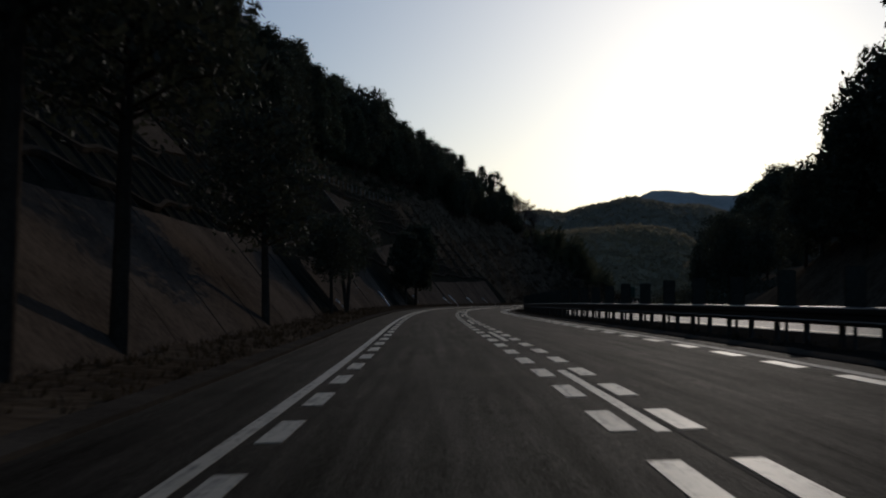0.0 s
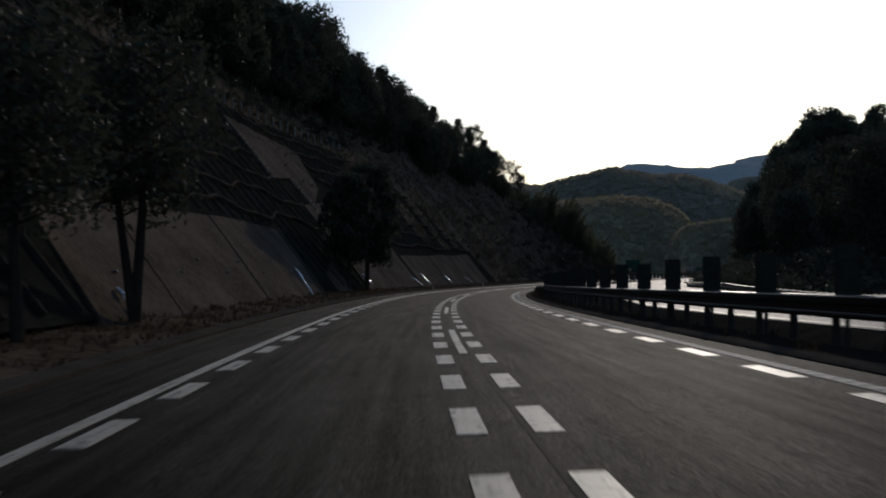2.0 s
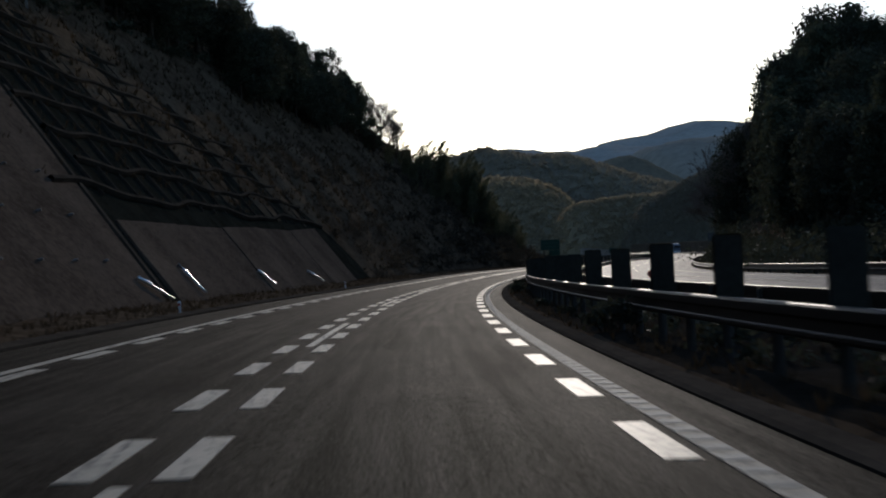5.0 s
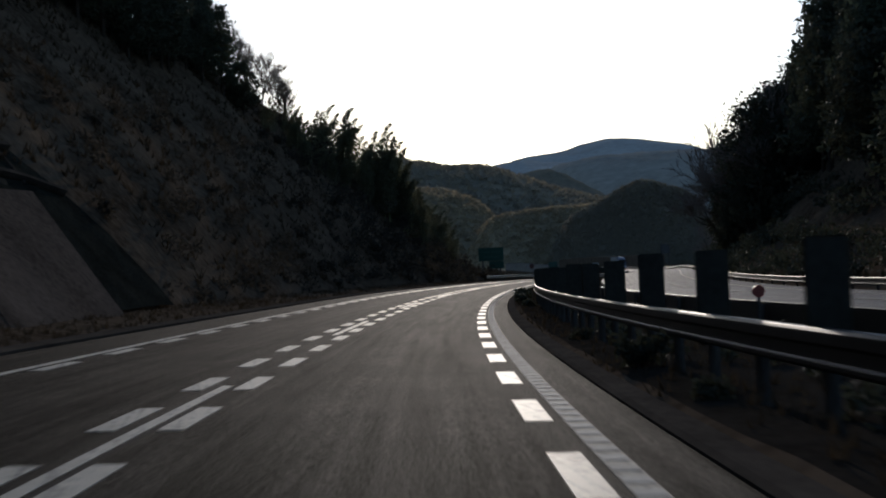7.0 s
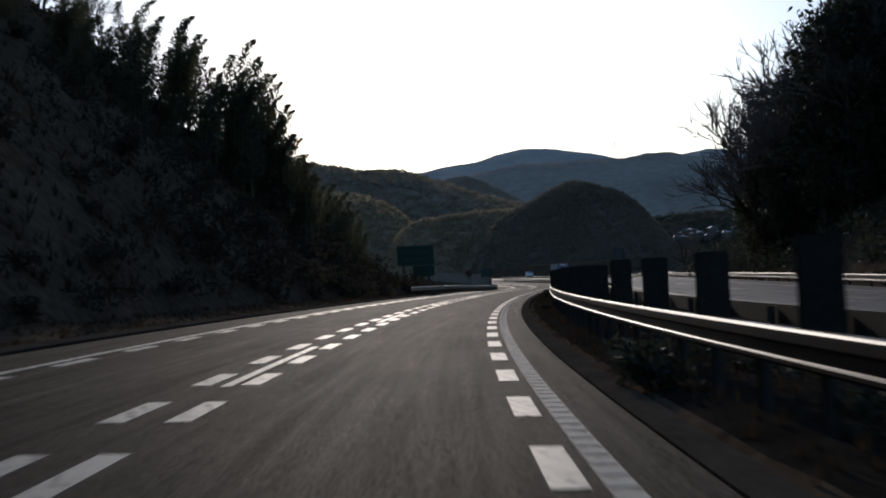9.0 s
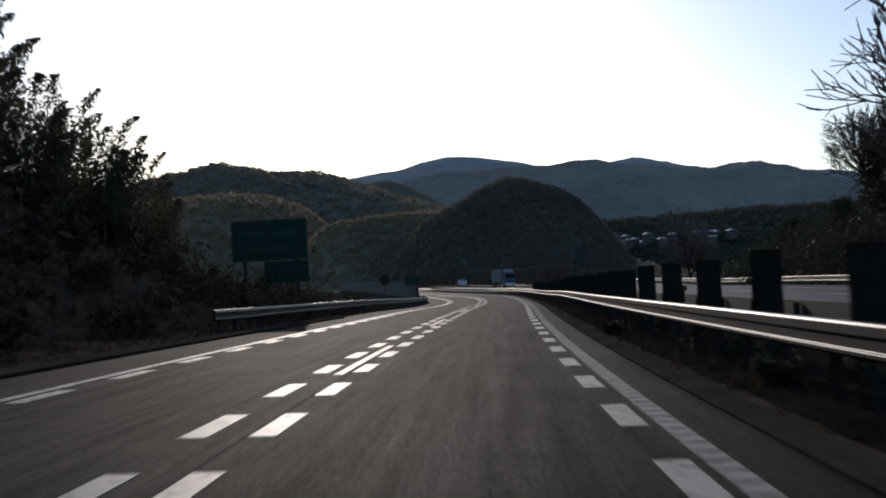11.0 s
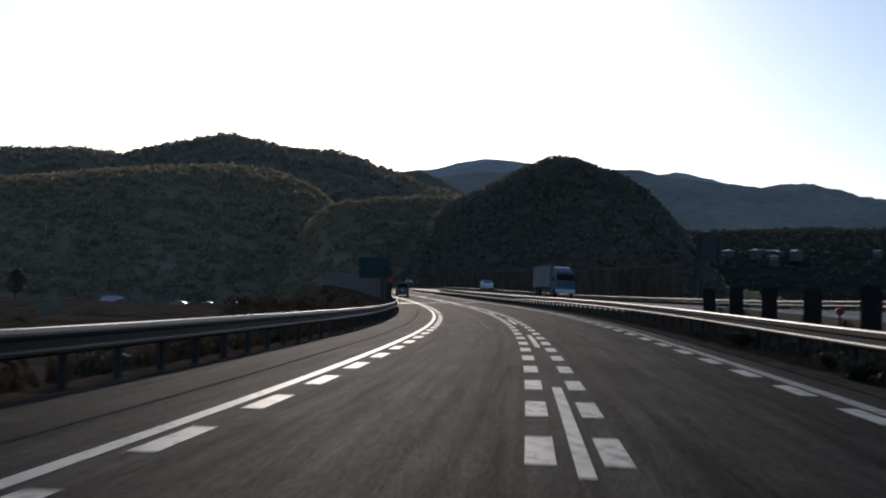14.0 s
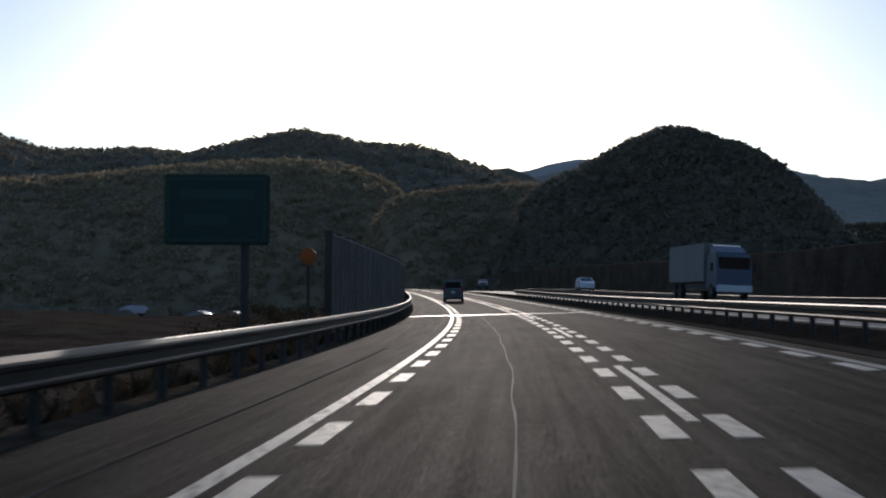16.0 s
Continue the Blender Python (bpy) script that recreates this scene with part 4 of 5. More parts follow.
def evergreen(seed, m, height=13.0, radius=3.4, crown_from=0.25, leaf_size=0.35, label="dark evergreen tree with an uneven crown", per=54):
    rng = np.random.default_rng(seed)
    root = thing("evergreen_tree", m, label, "tree", "evergreen trees")
    tree_parts(root, rng, height, crown_from, radius, 44, per, leaf_size, LEAF, lambda f: 0.35 + 0.75 * math.sin(min(1, 0.12 + f) * math.pi * 0.93) ** 0.8)
    return root


def cedar(seed, m, height=15.0, radius=2.7):
    rng = np.random.default_rng(seed)
    root = thing("cedar_tree", m, "tall dark cedar with a ragged pointed crown", "tree", "cedar trees")
    tree_parts(root, rng, height, 0.16, radius, 60, 60, 0.32, CEDAR, lambda f: 1.1 - 0.85 * f ** 1.4)
    return root


def bare_tree(seed, m, height=11.0, label="leafless winter tree with fine spreading twigs", depth=5):
    rng = np.random.default_rng(seed)
    root = thing("bare_tree", m, label, "tree", "bare trees")
    bm, fine = bmesh.new(), bmesh.new()

    def grow(p, d, length, r, level):
        q = p + d * length * 0.5 + Vector(rng.normal(size=3) * length * 0.06)
        e = q + d * length * 0.5 + Vector(rng.normal(size=3) * length * 0.06)
        tube(bm if level < 3 else fine, [p, q, e], [r, r * 0.85, r * 0.68], 6 if level < 2 else 3)
        if level >= depth:
            return
        for k in range(4 if level < 4 else 3):
            a = rng.uniform(0.35, 0.85)
            axis = Vector(rng.normal(size=3)).normalized()
            nd = (d + axis * a + Vector((0, 0, 0.16))).normalized()
            start = p.lerp(e, rng.uniform(0.6, 1.0)) if k else e
            grow(start, nd, length * rng.uniform(0.6, 0.82), max(r * 0.6, 0.014), level + 1)

    grow(Vector((0, 0, -0.5)), Vector((0.03, 0, 1)), height * 0.3, 0.013 * height + 0.02, 0)
    part("trunk", bm, BARK, root, smooth=True)
    part("fine_branching", fine, TWIG, root)
    return root


def bamboo(seed, m, height=11.0):
    """A clump of arching culms with tapering feathery plumes that nod at the tip."""
    rng = np.random.default_rng(seed)
    root = thing("bamboo_clump", m, "tall bamboo clump with feathery nodding tops", "bamboo", "bamboo clumps")
    verts, faces = [], []
    for i in range(6):
        bm = bmesh.new()
        a = rng.normal() * 0.7
        base = np.array((rng.normal() * 0.9, rng.normal() * 1.1, -0.4)) * (0.2 if i == 0 else 1.0) - (0, 0, 0.3)
        h = height * (1.0 if i == 0 else rng.uniform(0.6, 0.92))
        lean = rng.uniform(0.1, 0.17) * h
        path, radii = [], []
        for t in np.linspace(0, 1, 13):
            out = lean * (0.35 * t ** 2 + 0.65 * t ** 7) - 0.35 * lean
            path.append(np.array((base[0] + math.cos(a) * out, base[1] + math.sin(a) * out, base[2] + h * (t - 0.04 * t ** 9))))
            radii.append(0.045 * (1 - 0.85 * t))
        tube(bm, path, radii, 5)
        for t in np.linspace(0.2, 0.99, int(40 * h / 11)):
            j = min(11, int(t * 12))
            f = t * 12 - j
            c = path[j] * (1 - f) + path[j + 1] * f
            reach = 1.25 * (1.0 - t) ** 0.55 * min(1.0, 0.45 + 1.6 * t) + 0.12
            turn = rng.uniform(0, math.tau)
            for k in range(5):
                ang = turn + k * math.tau / 5 + rng.uniform(-0.3, 0.3)
                long = reach * rng.uniform(0.7, 1.1)
                tip = c + np.array((math.cos(ang) * long, math.sin(ang) * long, long * rng.uniform(0.25, 0.6)))
                for q in (0.25, 0.5, 0.75, 1.0):
                    leaf_cluster(verts, faces, rng, c * (1 - q) + tip * q, 0.07, 2, 0.14, 0.7, 1.0)
        part("culm", bm, CULM, root, smooth=True)
    mesh_object("foliage", verts, faces, BAMBOO, False, root)
    return root


def shrub(seed, m, size=1.0, leaf=None):
    rng = np.random.default_rng(seed)
    root = thing("shrub", m, "small dark roadside shrub", "shrub", "median shrubs")
    bm = bmesh.new()
    verts, faces = [], []
    for i in range(9):
        a = i * 2.4
        end = (math.cos(a) * size * 0.5 * rng.uniform(0.3, 1), math.sin(a) * size * 0.5 * rng.uniform(0.3, 1), size * rng.uniform(0.35, 0.8))
        tube(bm, [(0, 0, -0.1), end], [0.02, 0.008], 4)
        leaf_cluster(verts, faces, rng, end, 0.3 * size, 34, 0.1 * size + 0.04)
    part("woody_base", bm, BARK, root)
    mesh_object("leaves", verts, faces, leaf or LEAF, False, root)
    return root


def standing(s, o, sink=0.1, scale=1.0, turn=0.0):
    p = ground_point(s, o)
    return Matrix.Translation(p - Vector((0, 0, sink))) @ Matrix.Rotation(turn, 4, "Z") @ Matrix.Diagonal((scale, scale, scale, 1))


def copy_scaled(src, s, o, scale, turn):
    ob = copy_thing(src, standing(s, o, 0.15, 1.0, turn))
    ob.scale = (scale, scale, scale * (0.92 + 0.16 * math.sin(s * 7.7) ** 2))
    return ob


rng = np.random.default_rng(11)
models = [evergreen(1, standing(205, -29.5), 13.0, 3.8, 0.24, 0.32, per=84), evergreen(2, standing(212, -31.5), 14.5, 4.3, 0.16, 0.32, per=90), evergreen(3, standing(197, -31.0), 12.0, 3.5, 0.24, 0.32, per=84), cedar(4, standing(219, -30.0), 14.5, 3.3), cedar(5, standing(189, -30.5), 13.0, 3.0)]
# the wood on top of the left slope
for row, (o0, step, s_from, s_to) in enumerate(((-28.0, 4.9, 20, 300), (-33.0, 4.8, 22, 305), (-39.0, 5.2, 20, 310), (-46.0, 6.0, 24, 316))):
    for s in np.arange(s_from, s_to, step):
        s2 = s + rng.uniform(-1.5, 1.5)
        o2 = o0 + rng.uniform(-1.6, 1.6)
        copy_scaled(models[rng.integers(0, 5)], s2, o2, rng.uniform(0.62, 1.04) * steps(s2, (140, 1.05), (200, 0.95), (250, 0.82), (285, 0.56), (320, 0.5)), rng.uniform(0, 6.3))
# the wood on the right hill
rng = np.random.default_rng(12)
for row, (o0, step, s_from, s_to) in enumerate(((30.0, 5.0, 215, 350), (34.5, 5.0, 210, 356), (39.5, 5.0, 210, 356), (46.0, 5.5, 230, 360), (28.5, 4.5, 30, 84), (33.0, 5.0, 30, 92), (39.0, 6.0, 30, 90))):
    for s in np.arange(s_from, s_to, step):
        if rng.random() < 0.08:
            continue
        copy_scaled(models[rng.integers(0, 5)], s + rng.uniform(-2, 2), o0 + rng.uniform(-2, 2) + steps(s, (255, 0.0), (280, 2.4), (318, 2.4), (330, 0.0)), rng.uniform(0.78, 0.98) * steps(s, (100, 0.8), (238, 0.79), (252, 0.86), (285, 1.22), (400, 1.22)) * ((0.55 if s > 285 else 0.45) if o0 > 44 else (0.88 if s > 285 else 0.62) if o0 > 37 else 1.0) if s > 100 else rng.uniform(0.62, 0.78), rng.uniform(0, 6.3))
for s in np.arange(135, 200, 6.0):
    copy_scaled(models[rng.integers(0, 3)], s + rng.uniform(-2, 2), 31 + rng.uniform(-3, 5), rng.uniform(0.5, 0.75), rng.uniform(0, 6.3))
for s, o, sc in ((60, 30, 1.3), (64, 30, 1.25), (68, 29.8, 1.2), (72, 29.6, 1.1), (76, 29.6, 1.0), (79.5, 28.6, 0.95), (83, 28, 0.88), (87, 27.5, 0.78), (91, 27.2, 0.66), (95, 27, 0.52), (71, 32, 1.0), (78, 32.5, 0.9), (84, 32, 0.7), (90, 32, 0.55)):
    copy_scaled(models[int(o * 3 + s) % 5], s, o, sc, s)
for s, o, sc in ((322, 26.0, 1.08), (329, 26.0, 0.8), (337, 26.2, 0.62), (345, 26.5, 0.52), (350, 27.2, 0.46), (342, 23.6, 0.7), (348, 24.4, 0.72), (354, 24.6, 0.7), (360, 25.2, 0.66), (335.5, 24.4, 0.74)):
    copy_scaled(models[int(s) % 3], s, o, sc, s)
# trees in the left verge, in front of the concrete
roadside = "slim roadside tree in the verge before the concrete slope"
verge = [evergreen(21, standing(25.5, -8.3), 10.5, 2.7, 0.5, 0.17, roadside, 80), evergreen(22, standing(47.2, -8.2), 8.6, 2.4, 0.42, 0.17, roadside, 80)]
for s, o, k, sc in ((18.4, -8.2, 0, 1.15), (75.5, -8.2, 1, 0.78), (9.0, -8.6, 0, 1.1)):
    copy_scaled(verge[k], s, o, sc, s)
forked = thing("evergreen_tree", standing(83.4, -8.0), "forked roadside tree with a thin crown over the verge", "tree", "evergreen trees")
for seed, lean, tall in ((26, -0.1, 6.6), (27, 0.06, 7.4)):
    tree_parts(forked, np.random.default_rng(seed), tall, 0.46, 1.7, 24, 70, 0.15, LEAF, lambda f: 0.4 + 0.7 * math.sin(min(1, 0.15 + f) * math.pi * 0.9), lean)
broad = "broad dark evergreen with a dense crown over the verge"
evergreen(24, standing(143.8, -8.2), 9.7, 2.15, 0.26, 0.22, broad, 210)
evergreen(25, standing(137.2, -8.5), 8.3, 1.6, 0.32, 0.2, "slender dark evergreen in the verge", 150)
# bare trees and bamboo at the end of the slope
rng = np.random.default_rng(13)
bare = [bare_tree(31, standing(312, -29.5), 7.5), bare_tree(32, standing(318, -30), 8.5)]
for s, o, sc in ((306, -29, 0.85), (309, -31.5, 0.9), (322, -32, 1.0), (315, -33, 0.95), (319, -27.5, 0.9), (323, -28.5, 0.95), (313.5, -26.5, 0.8)):
    copy_scaled(bare[int(s) % 2], s, o, sc, s)
clumps = [bamboo(41, standing(319.0, -20.4), 8.8), bamboo(42, standing(318, -15.5), 12.0), bamboo(43, standing(322, -15.0), 10.4)]


# s, o and the height of the tops over the road
GROVE = [(297, -22, 17.4), (300.5, -20.5, 17.8), (304, -21.5, 18.8), (307.5, -20.3, 18.6), (311.5, -20.2, 20.0), (309, -23.5, 19.8), (315, -22, 19.6), (319, -20.2, 20.7), (316.5, -18.6, 18.2), (321, -17.6, 17.8), (322.8, -16.6, 18.2), (325, -18.4, 17.6), (326.6, -16.8, 17.4), (328, -16.4, 16.2), (330, -19, 15.6), (331.5, -17.6, 13.2), (336, -19, 14.3), (337, -16.4, 12.4), (340, -15, 9.0), (341, -18, 13.0), (346, -16.2, 10.6), (348, -18.2, 11.6), (350.5, -15.8, 10.2), (353, -15.4, 8.6), (354, -19, 9.5), (358, -16.5, 6.8), (313, -17, 14.6), (318, -15.5, 14.2), (322, -14.6, 13.2), (325, -14.2, 12.2), (327.5, -13.6, 10.0), (308, -17.5, 13.6), (303, -17.8, 13.4), (299, -19, 14.4), (333, -18, 10.0), (335, -15, 8.4), (338.5, -17.4, 8.8), (343, -16.4, 8.2), (332, -15.6, 9.4)]
rng = np.random.default_rng(91)
for i, (s, o, top) in enumerate(GROVE):
    tall = max(3.5, top - float(ground_height(np.array(float(s)), np.array(float(o)))))
    k = i % 3
    ob = copy_thing(clumps[k], standing(s, o, 0.0, 1.0, math.radians(heading(s)) + rng.uniform(-0.5, 0.5)))
    ob.scale = (min(1.0, tall / 8.0), min(1.0, tall / 8.0), tall / (8.0, 11.2, 9.6)[k])
# evergreens at the edge of the wood, down to the end of the bare slope
for s in np.arange(246, 293, 2.9):
    o = -24.6 + 0.9 * math.sin(s * 1.9) + steps(s, (280, 0.0), (292, 1.2))
    copy_scaled(models[int(s * 3) % 5], s, o, float(steps(s, (258, 0.58), (290, 0.48))) + 0.08 * math.sin(s * 2.7), s)
# right side: bare trees at the end of the hill, single trees by the far shoulder
for s, o, sc in ((338, 23.4, 2.4), (344, 23.0, 2.6), (350, 23.0, 2.75), (322, 27.5, 2.6), (351, 26, 2.4), (357, 29, 2.6), (363, 27, 1.4), (340, 25, 2.3), (348, 30, 2.6), (335, 27, 2.9), (330, 25.5, 2.7), (354, 32, 2.6), (432, 24.8, 1.6), (437, 27.5, 1.3), (452, 33, 1.1), (326, 25.0, 2.6)):
    copy_scaled(bare[int(s) % 2], s, o, sc, s * 0.7)
big = bare_tree(33, standing(375.0, 27.2), 11.4, "large bare tree with an ivy-clad trunk", 6)
ivy_rng = np.random.default_rng(34)
verts, faces = [], []
for z in np.arange(0.5, 7.6, 0.4):
    for a in range(4):
        t = ivy_rng.uniform(0, math.tau)
        leaf_cluster(verts, faces, ivy_rng, (0.5 * math.cos(t), 0.5 * math.sin(t), z), 0.6, 26, 0.16)
mesh_object("ivy", verts, faces, LEAF, False, big, "dark ivy leaves")
for s, o, sc in ((394, 25, 0.25), (401, 28, 0.4), (430, 34, 0.4), (436, 42, 0.5), (379, 29, 0.5), (384, 31, 0.45), (388, 28.5, 0.3), (425, 45, 0.5), (376, 33, 0.6)):
    copy_scaled(models[int(s) % 3], s, o, sc, s)


def undergrowth(name, spots, size, leaf, label, seed, leaf_size=0.24, per=42):
    """Low bushes that run into one another, one mesh of leaves."""
    r = np.random.default_rng(seed)
    verts, faces = [], []
    for s, o in spots:
        p = np.array(ground_point(s, o))
        k = size * r.uniform(0.5, 1.25)
        for _ in range(3):
            c = p + np.array((r.normal() * 0.5 * k, r.normal() * 0.5 * k, k * r.uniform(0.15, 0.8)))
            leaf_cluster(verts, faces, r, c, 0.6 * k, per, leaf_size)
    tagged(mesh_object(name, verts, faces, leaf), label, "bushes", kind="stuff")


undergrowth("bank_bushes", [(s + rng.uniform(-1, 1), o + rng.uniform(-1.2, 1.2)) for s in np.arange(120, 392, 2.3) for o in (22.8, 25.5, 29.0)], 1.7, LEAF, "dense dark bushes on the bank beyond the opposite carriageway", 71)
undergrowth("bank_thicket", [(s + rng.uniform(-1, 1), o + rng.uniform(-1.2, 1.2)) for s in np.arange(364, 402, 2.4) for o in (23.5, 26.5, 30.0)], 2.9, LEAF, "dark thicket on the end of the bank", 78, 0.24, 60)
undergrowth("slope_bushes", [(s + rng.uniform(-1, 1), o + rng.uniform(-1.2, 1.2)) for s in np.arange(292, 368, 2.0) for o in (-9.6, -12.0, -15.5, -19.5, -24.0)], 1.6, BRUSH, "tangled bushes at the end of the cut slope", 72)
undergrowth("crest_bushes", [(s + rng.uniform(-1, 1), -26.2 + rng.uniform(-1, 0.6)) for s in np.arange(30, 300, 2.2)], 1.0, LEAF, "low bushes along the crest of the slope", 73)
# unseen scrub, added to darken the earth strip above the fence
undergrowth("crest_scrub", [(s + rng.uniform(-1, 1), -24.4 + rng.uniform(-0.8, 0.5)) for s in np.arange(118, 208, 1.7)], 0.8, LEAF, "dark scrub added over the strip between slope fence and wood", 79, 0.17, 46)
undergrowth("valley_bushes", [(rng.uniform(368, 640), -rng.uniform(8.2, 26)) for _ in range(230)], 1.6, DRY, "brown winter scrub below the outer guardrail", 74)
undergrowth("median_bushes", [(s + rng.uniform(-0.8, 0.8), rng.uniform(5.7, 7.6)) for s in np.arange(96, 425, 0.9)], 0.34, LEAF, "low dark planting in the trough of the median", 76, 0.09, 22)
undergrowth("foot_bushes", [(s + rng.uniform(-1, 1), o + rng.uniform(-1.5, 1.5)) for s in np.arange(232, 296, 2.6) for o in (-9.8, -13.0, -17.5)], 1.0, BRUSH, "scattered dark bushes on the bare earth slope", 77, 0.17, 40)
undergrowth("far_bushes", [(rng.uniform(385, 640), rng.uniform(24, 44)) for _ in range(200)], 1.7, LEAF, "scrub beyond the opposite carriageway", 75)


def woodland(name, count, x_range, y_range, z, size, label, seed, keep=lambda x, y: True):
    """Rounded tree crowns of a far wood on the valley floor, one mesh."""
    r = np.random.default_rng(seed)
    verts, faces = [], []
    for _ in range(count):
        x, y = r.uniform(*x_range), r.uniform(*y_range)
        if not keep(x, y):
            continue
        k, rad = len(verts), size * r.uniform(0.5, 1.3)
        tall = rad * r.uniform(1.2, 2.4)
        for row, (zz, rr) in enumerate(((0.0, 0.5), (0.3, 0.95), (0.65, 0.85), (0.9, 0.45))):
            for a in range(7):
                t = math.tau * (a + 0.5 * row) / 7
                q = r.uniform(0.75, 1.2) * rr * rad
                verts.append((x + q * math.cos(t), y + q * math.sin(t), z + tall * (zz + r.uniform(-0.06, 0.06))))
        verts.append((x, y, z + tall))
        for row in range(3):
            for a in range(7):
                b0, b1 = k + row * 7 + a, k + row * 7 + (a + 1) % 7
                faces += [[b0, b1, b0 + 7], [b1, b1 + 7, b0 + 7]]
        faces += [[k + 21 + a, k + 21 + (a + 1) % 7, k + 28] for a in range(7)]
    tagged(mesh_object(name, verts, faces, CANOPY), label, "trees", kind="stuff")


def off_road(x, y):
    return np.min(np.hypot(RX - x, RY - y)) > 34


woodland("valley_trees", 900, (-260, 130), (520, 900), -8.0, 3.2, "scattered winter trees and hedges on the valley floor", 81, off_road)
woodland("valley_trees", 1200, (180, 760), (560, 1150), -8.0, 3.6, "scattered trees between the road and the far town", 82, off_road)
# trees in the left valley, below the road
for i in range(46):
    s = rng.uniform(372, 690)
    o = -rng.uniform(48, 140)
    copy_scaled(models[rng.integers(0, 3)], s, o, rng.uniform(0.25, 0.42), rng.uniform(0, 6.3))
for i in range(14):
    copy_scaled(clumps[i % 3], rng.uniform(350, 372), -rng.uniform(9.5, 30), rng.uniform(0.22, 0.4), i)
# shrubs on the median and the verge
shrubs = [shrub(51, standing(152, 4.9), 0.7), shrub(52, standing(236.5, 4.75), 0.6)]
for s in np.arange(110, 420, 5.1):
    if rng.random() < 0.75:
        copy_scaled(shrubs[rng.integers(0, 2)], s + rng.uniform(-2, 2), rng.choice([4.75, 5.0, 6.2, 6.9, 7.3]) + rng.uniform(-0.1, 0.1), rng.uniform(0.4, 1.0), rng.uniform(0, 6.3))
for s in np.arange(345, 470, 3.0):
    copy_scaled(shrubs[rng.integers(0, 2)], s, -7.0 - rng.uniform(0, 3), rng.uniform(0.8, 1.9), rng.uniform(0, 6.3))


def tufts(name, count, s_range, o_range, size, label, seed, keep=lambda s, o: True):
    """Dry grass: many bent blades in one mesh."""
    r = np.random.default_rng(seed)
    verts, faces = [], []
    n = 0
    while n < count:
        s, o = r.uniform(*s_range), r.uniform(*o_range)
        n += 1
        if not keep(s, o):
            continue
        p = np.array(ground_point(s, o))
        for _ in range(4):
            a = r.uniform(0, math.tau)
            l = size * r.uniform(0.5, 1.3)
            d = np.array((math.cos(a), math.sin(a), 0))
            side = np.array((-d[1], d[0], 0)) * 0.045 * size / 0.5
            b = p + d * 0.1 * r.random()
            k = len(verts)
            verts += [tuple(b - side), tuple(b + side), tuple(b + d * l * 0.45 + (0, 0, l * 0.75))]
            faces.append([k, k + 1, k + 2])
    ob = mesh_object(name, verts, faces, DRY)
    tagged(ob, label, "grass", kind="stuff")


tufts("slope_grass", 9000, (60, 330), (-30, -9.2), 0.6, "dry brown grass tufts on the cut slope", 61, lambda s, o: not (s < 236 and o > slope_o(4.4)) and left_rise(np.array(s)) > 0.2)
tufts("verge_grass", 5000, (0, 345), (-8.8, -5.7), 0.22, "dead leaves and dry grass on the verge", 62)
tufts("median_grass", 5000, (20, 420), (4.5, 8.2), 0.2, "withered grass on the median", 63)
tufts("bank_grass", 5000, (345, 480), (-14, -6.4), 0.5, "rank dry grass below the outer guardrail", 64)

# ---- signs ----
def bar_rows(root, x0, x1, z_list, y, height, mat):
    for x_a, x_b, z in z_list:
        part("lettering_bar", box(x0 + (x1 - x0) * x_a, x0 + (x1 - x0) * x_b, y - 0.012, y, z, z + height), mat, root)


# white lettering toned down to green: the backlit look is in its colour
BACKLITINK = material("backlit_sign_lettering", (0.025, 0.08, 0.054), 0.5, vary=0.15, scale=2)


# darker copies of the sign face and lettering, with shade put into the colour
SHADEDGREEN = material("shaded_green_sign_face", (0.006, 0.036, 0.023), 0.5, vary=0.15, scale=1, fine=8)
SHADEDINK = material("shaded_sign_lettering", (0.018, 0.062, 0.042), 0.5, vary=0.15, scale=2)


def board_sign(m, width, z0, z1, label, face, posts, extra=None, bars=()):
    root = thing("road_sign", m, label, "road sign", "roadside signs")
    panel = part("board", box(-width / 2, width / 2, -0.04, 0.04, z0, z1, 0.03), face, root)
    if face in (GREEN, SHADEDGREEN):
        ink = BACKLITINK if face is GREEN else SHADEDINK
        rim = 0.05
        for a, b, c, d in ((-width / 2 + 0.06, width / 2 - 0.06, z1 - 0.12, z1 - 0.12 + rim), (-width / 2 + 0.06, width / 2 - 0.06, z0 + 0.07, z0 + 0.07 + rim), (-width / 2 + 0.06, -width / 2 + 0.06 + rim, z0 + 0.12, z1 - 0.12), (width / 2 - 0.06 - rim, width / 2 - 0.06, z0 + 0.12, z1 - 0.12)):
            part("border", box(a, b, -0.052, -0.04, c, d), ink, root)
        bar_rows(root, -width / 2, width / 2, bars, -0.042, 0.2, ink)
    if extra:
        part("lower_board", box(extra[0], extra[1], -0.035, 0.035, extra[2], extra[3], 0.02), face, root)
    for x in posts:
        bm = bmesh.new()
        tube(bm, [(x, 0.1, -4.5), (x, 0.1, z1 - 0.1)], [0.09, 0.09], 8)
        part("post", bm, DARKSTEEL, root)
    for z in (z0 + 0.3, z1 - 0.3):
        part("bracket", box(-width / 2 + 0.1, width / 2 - 0.1, 0.04, 0.09, z, z + 0.08), DARKSTEEL, root)
    return root


board_sign(at(348.3, -8.45), 3.5, 2.75, 4.6, "large green expressway sign board, lettering toned as backlit, steel posts", GREEN, (-1.2, 1.2), (-0.3, 1.75, 1.7, 2.7), ((0.1, 0.45, 3.9), (0.52, 0.9, 3.9), (0.2, 0.8, 3.2)))
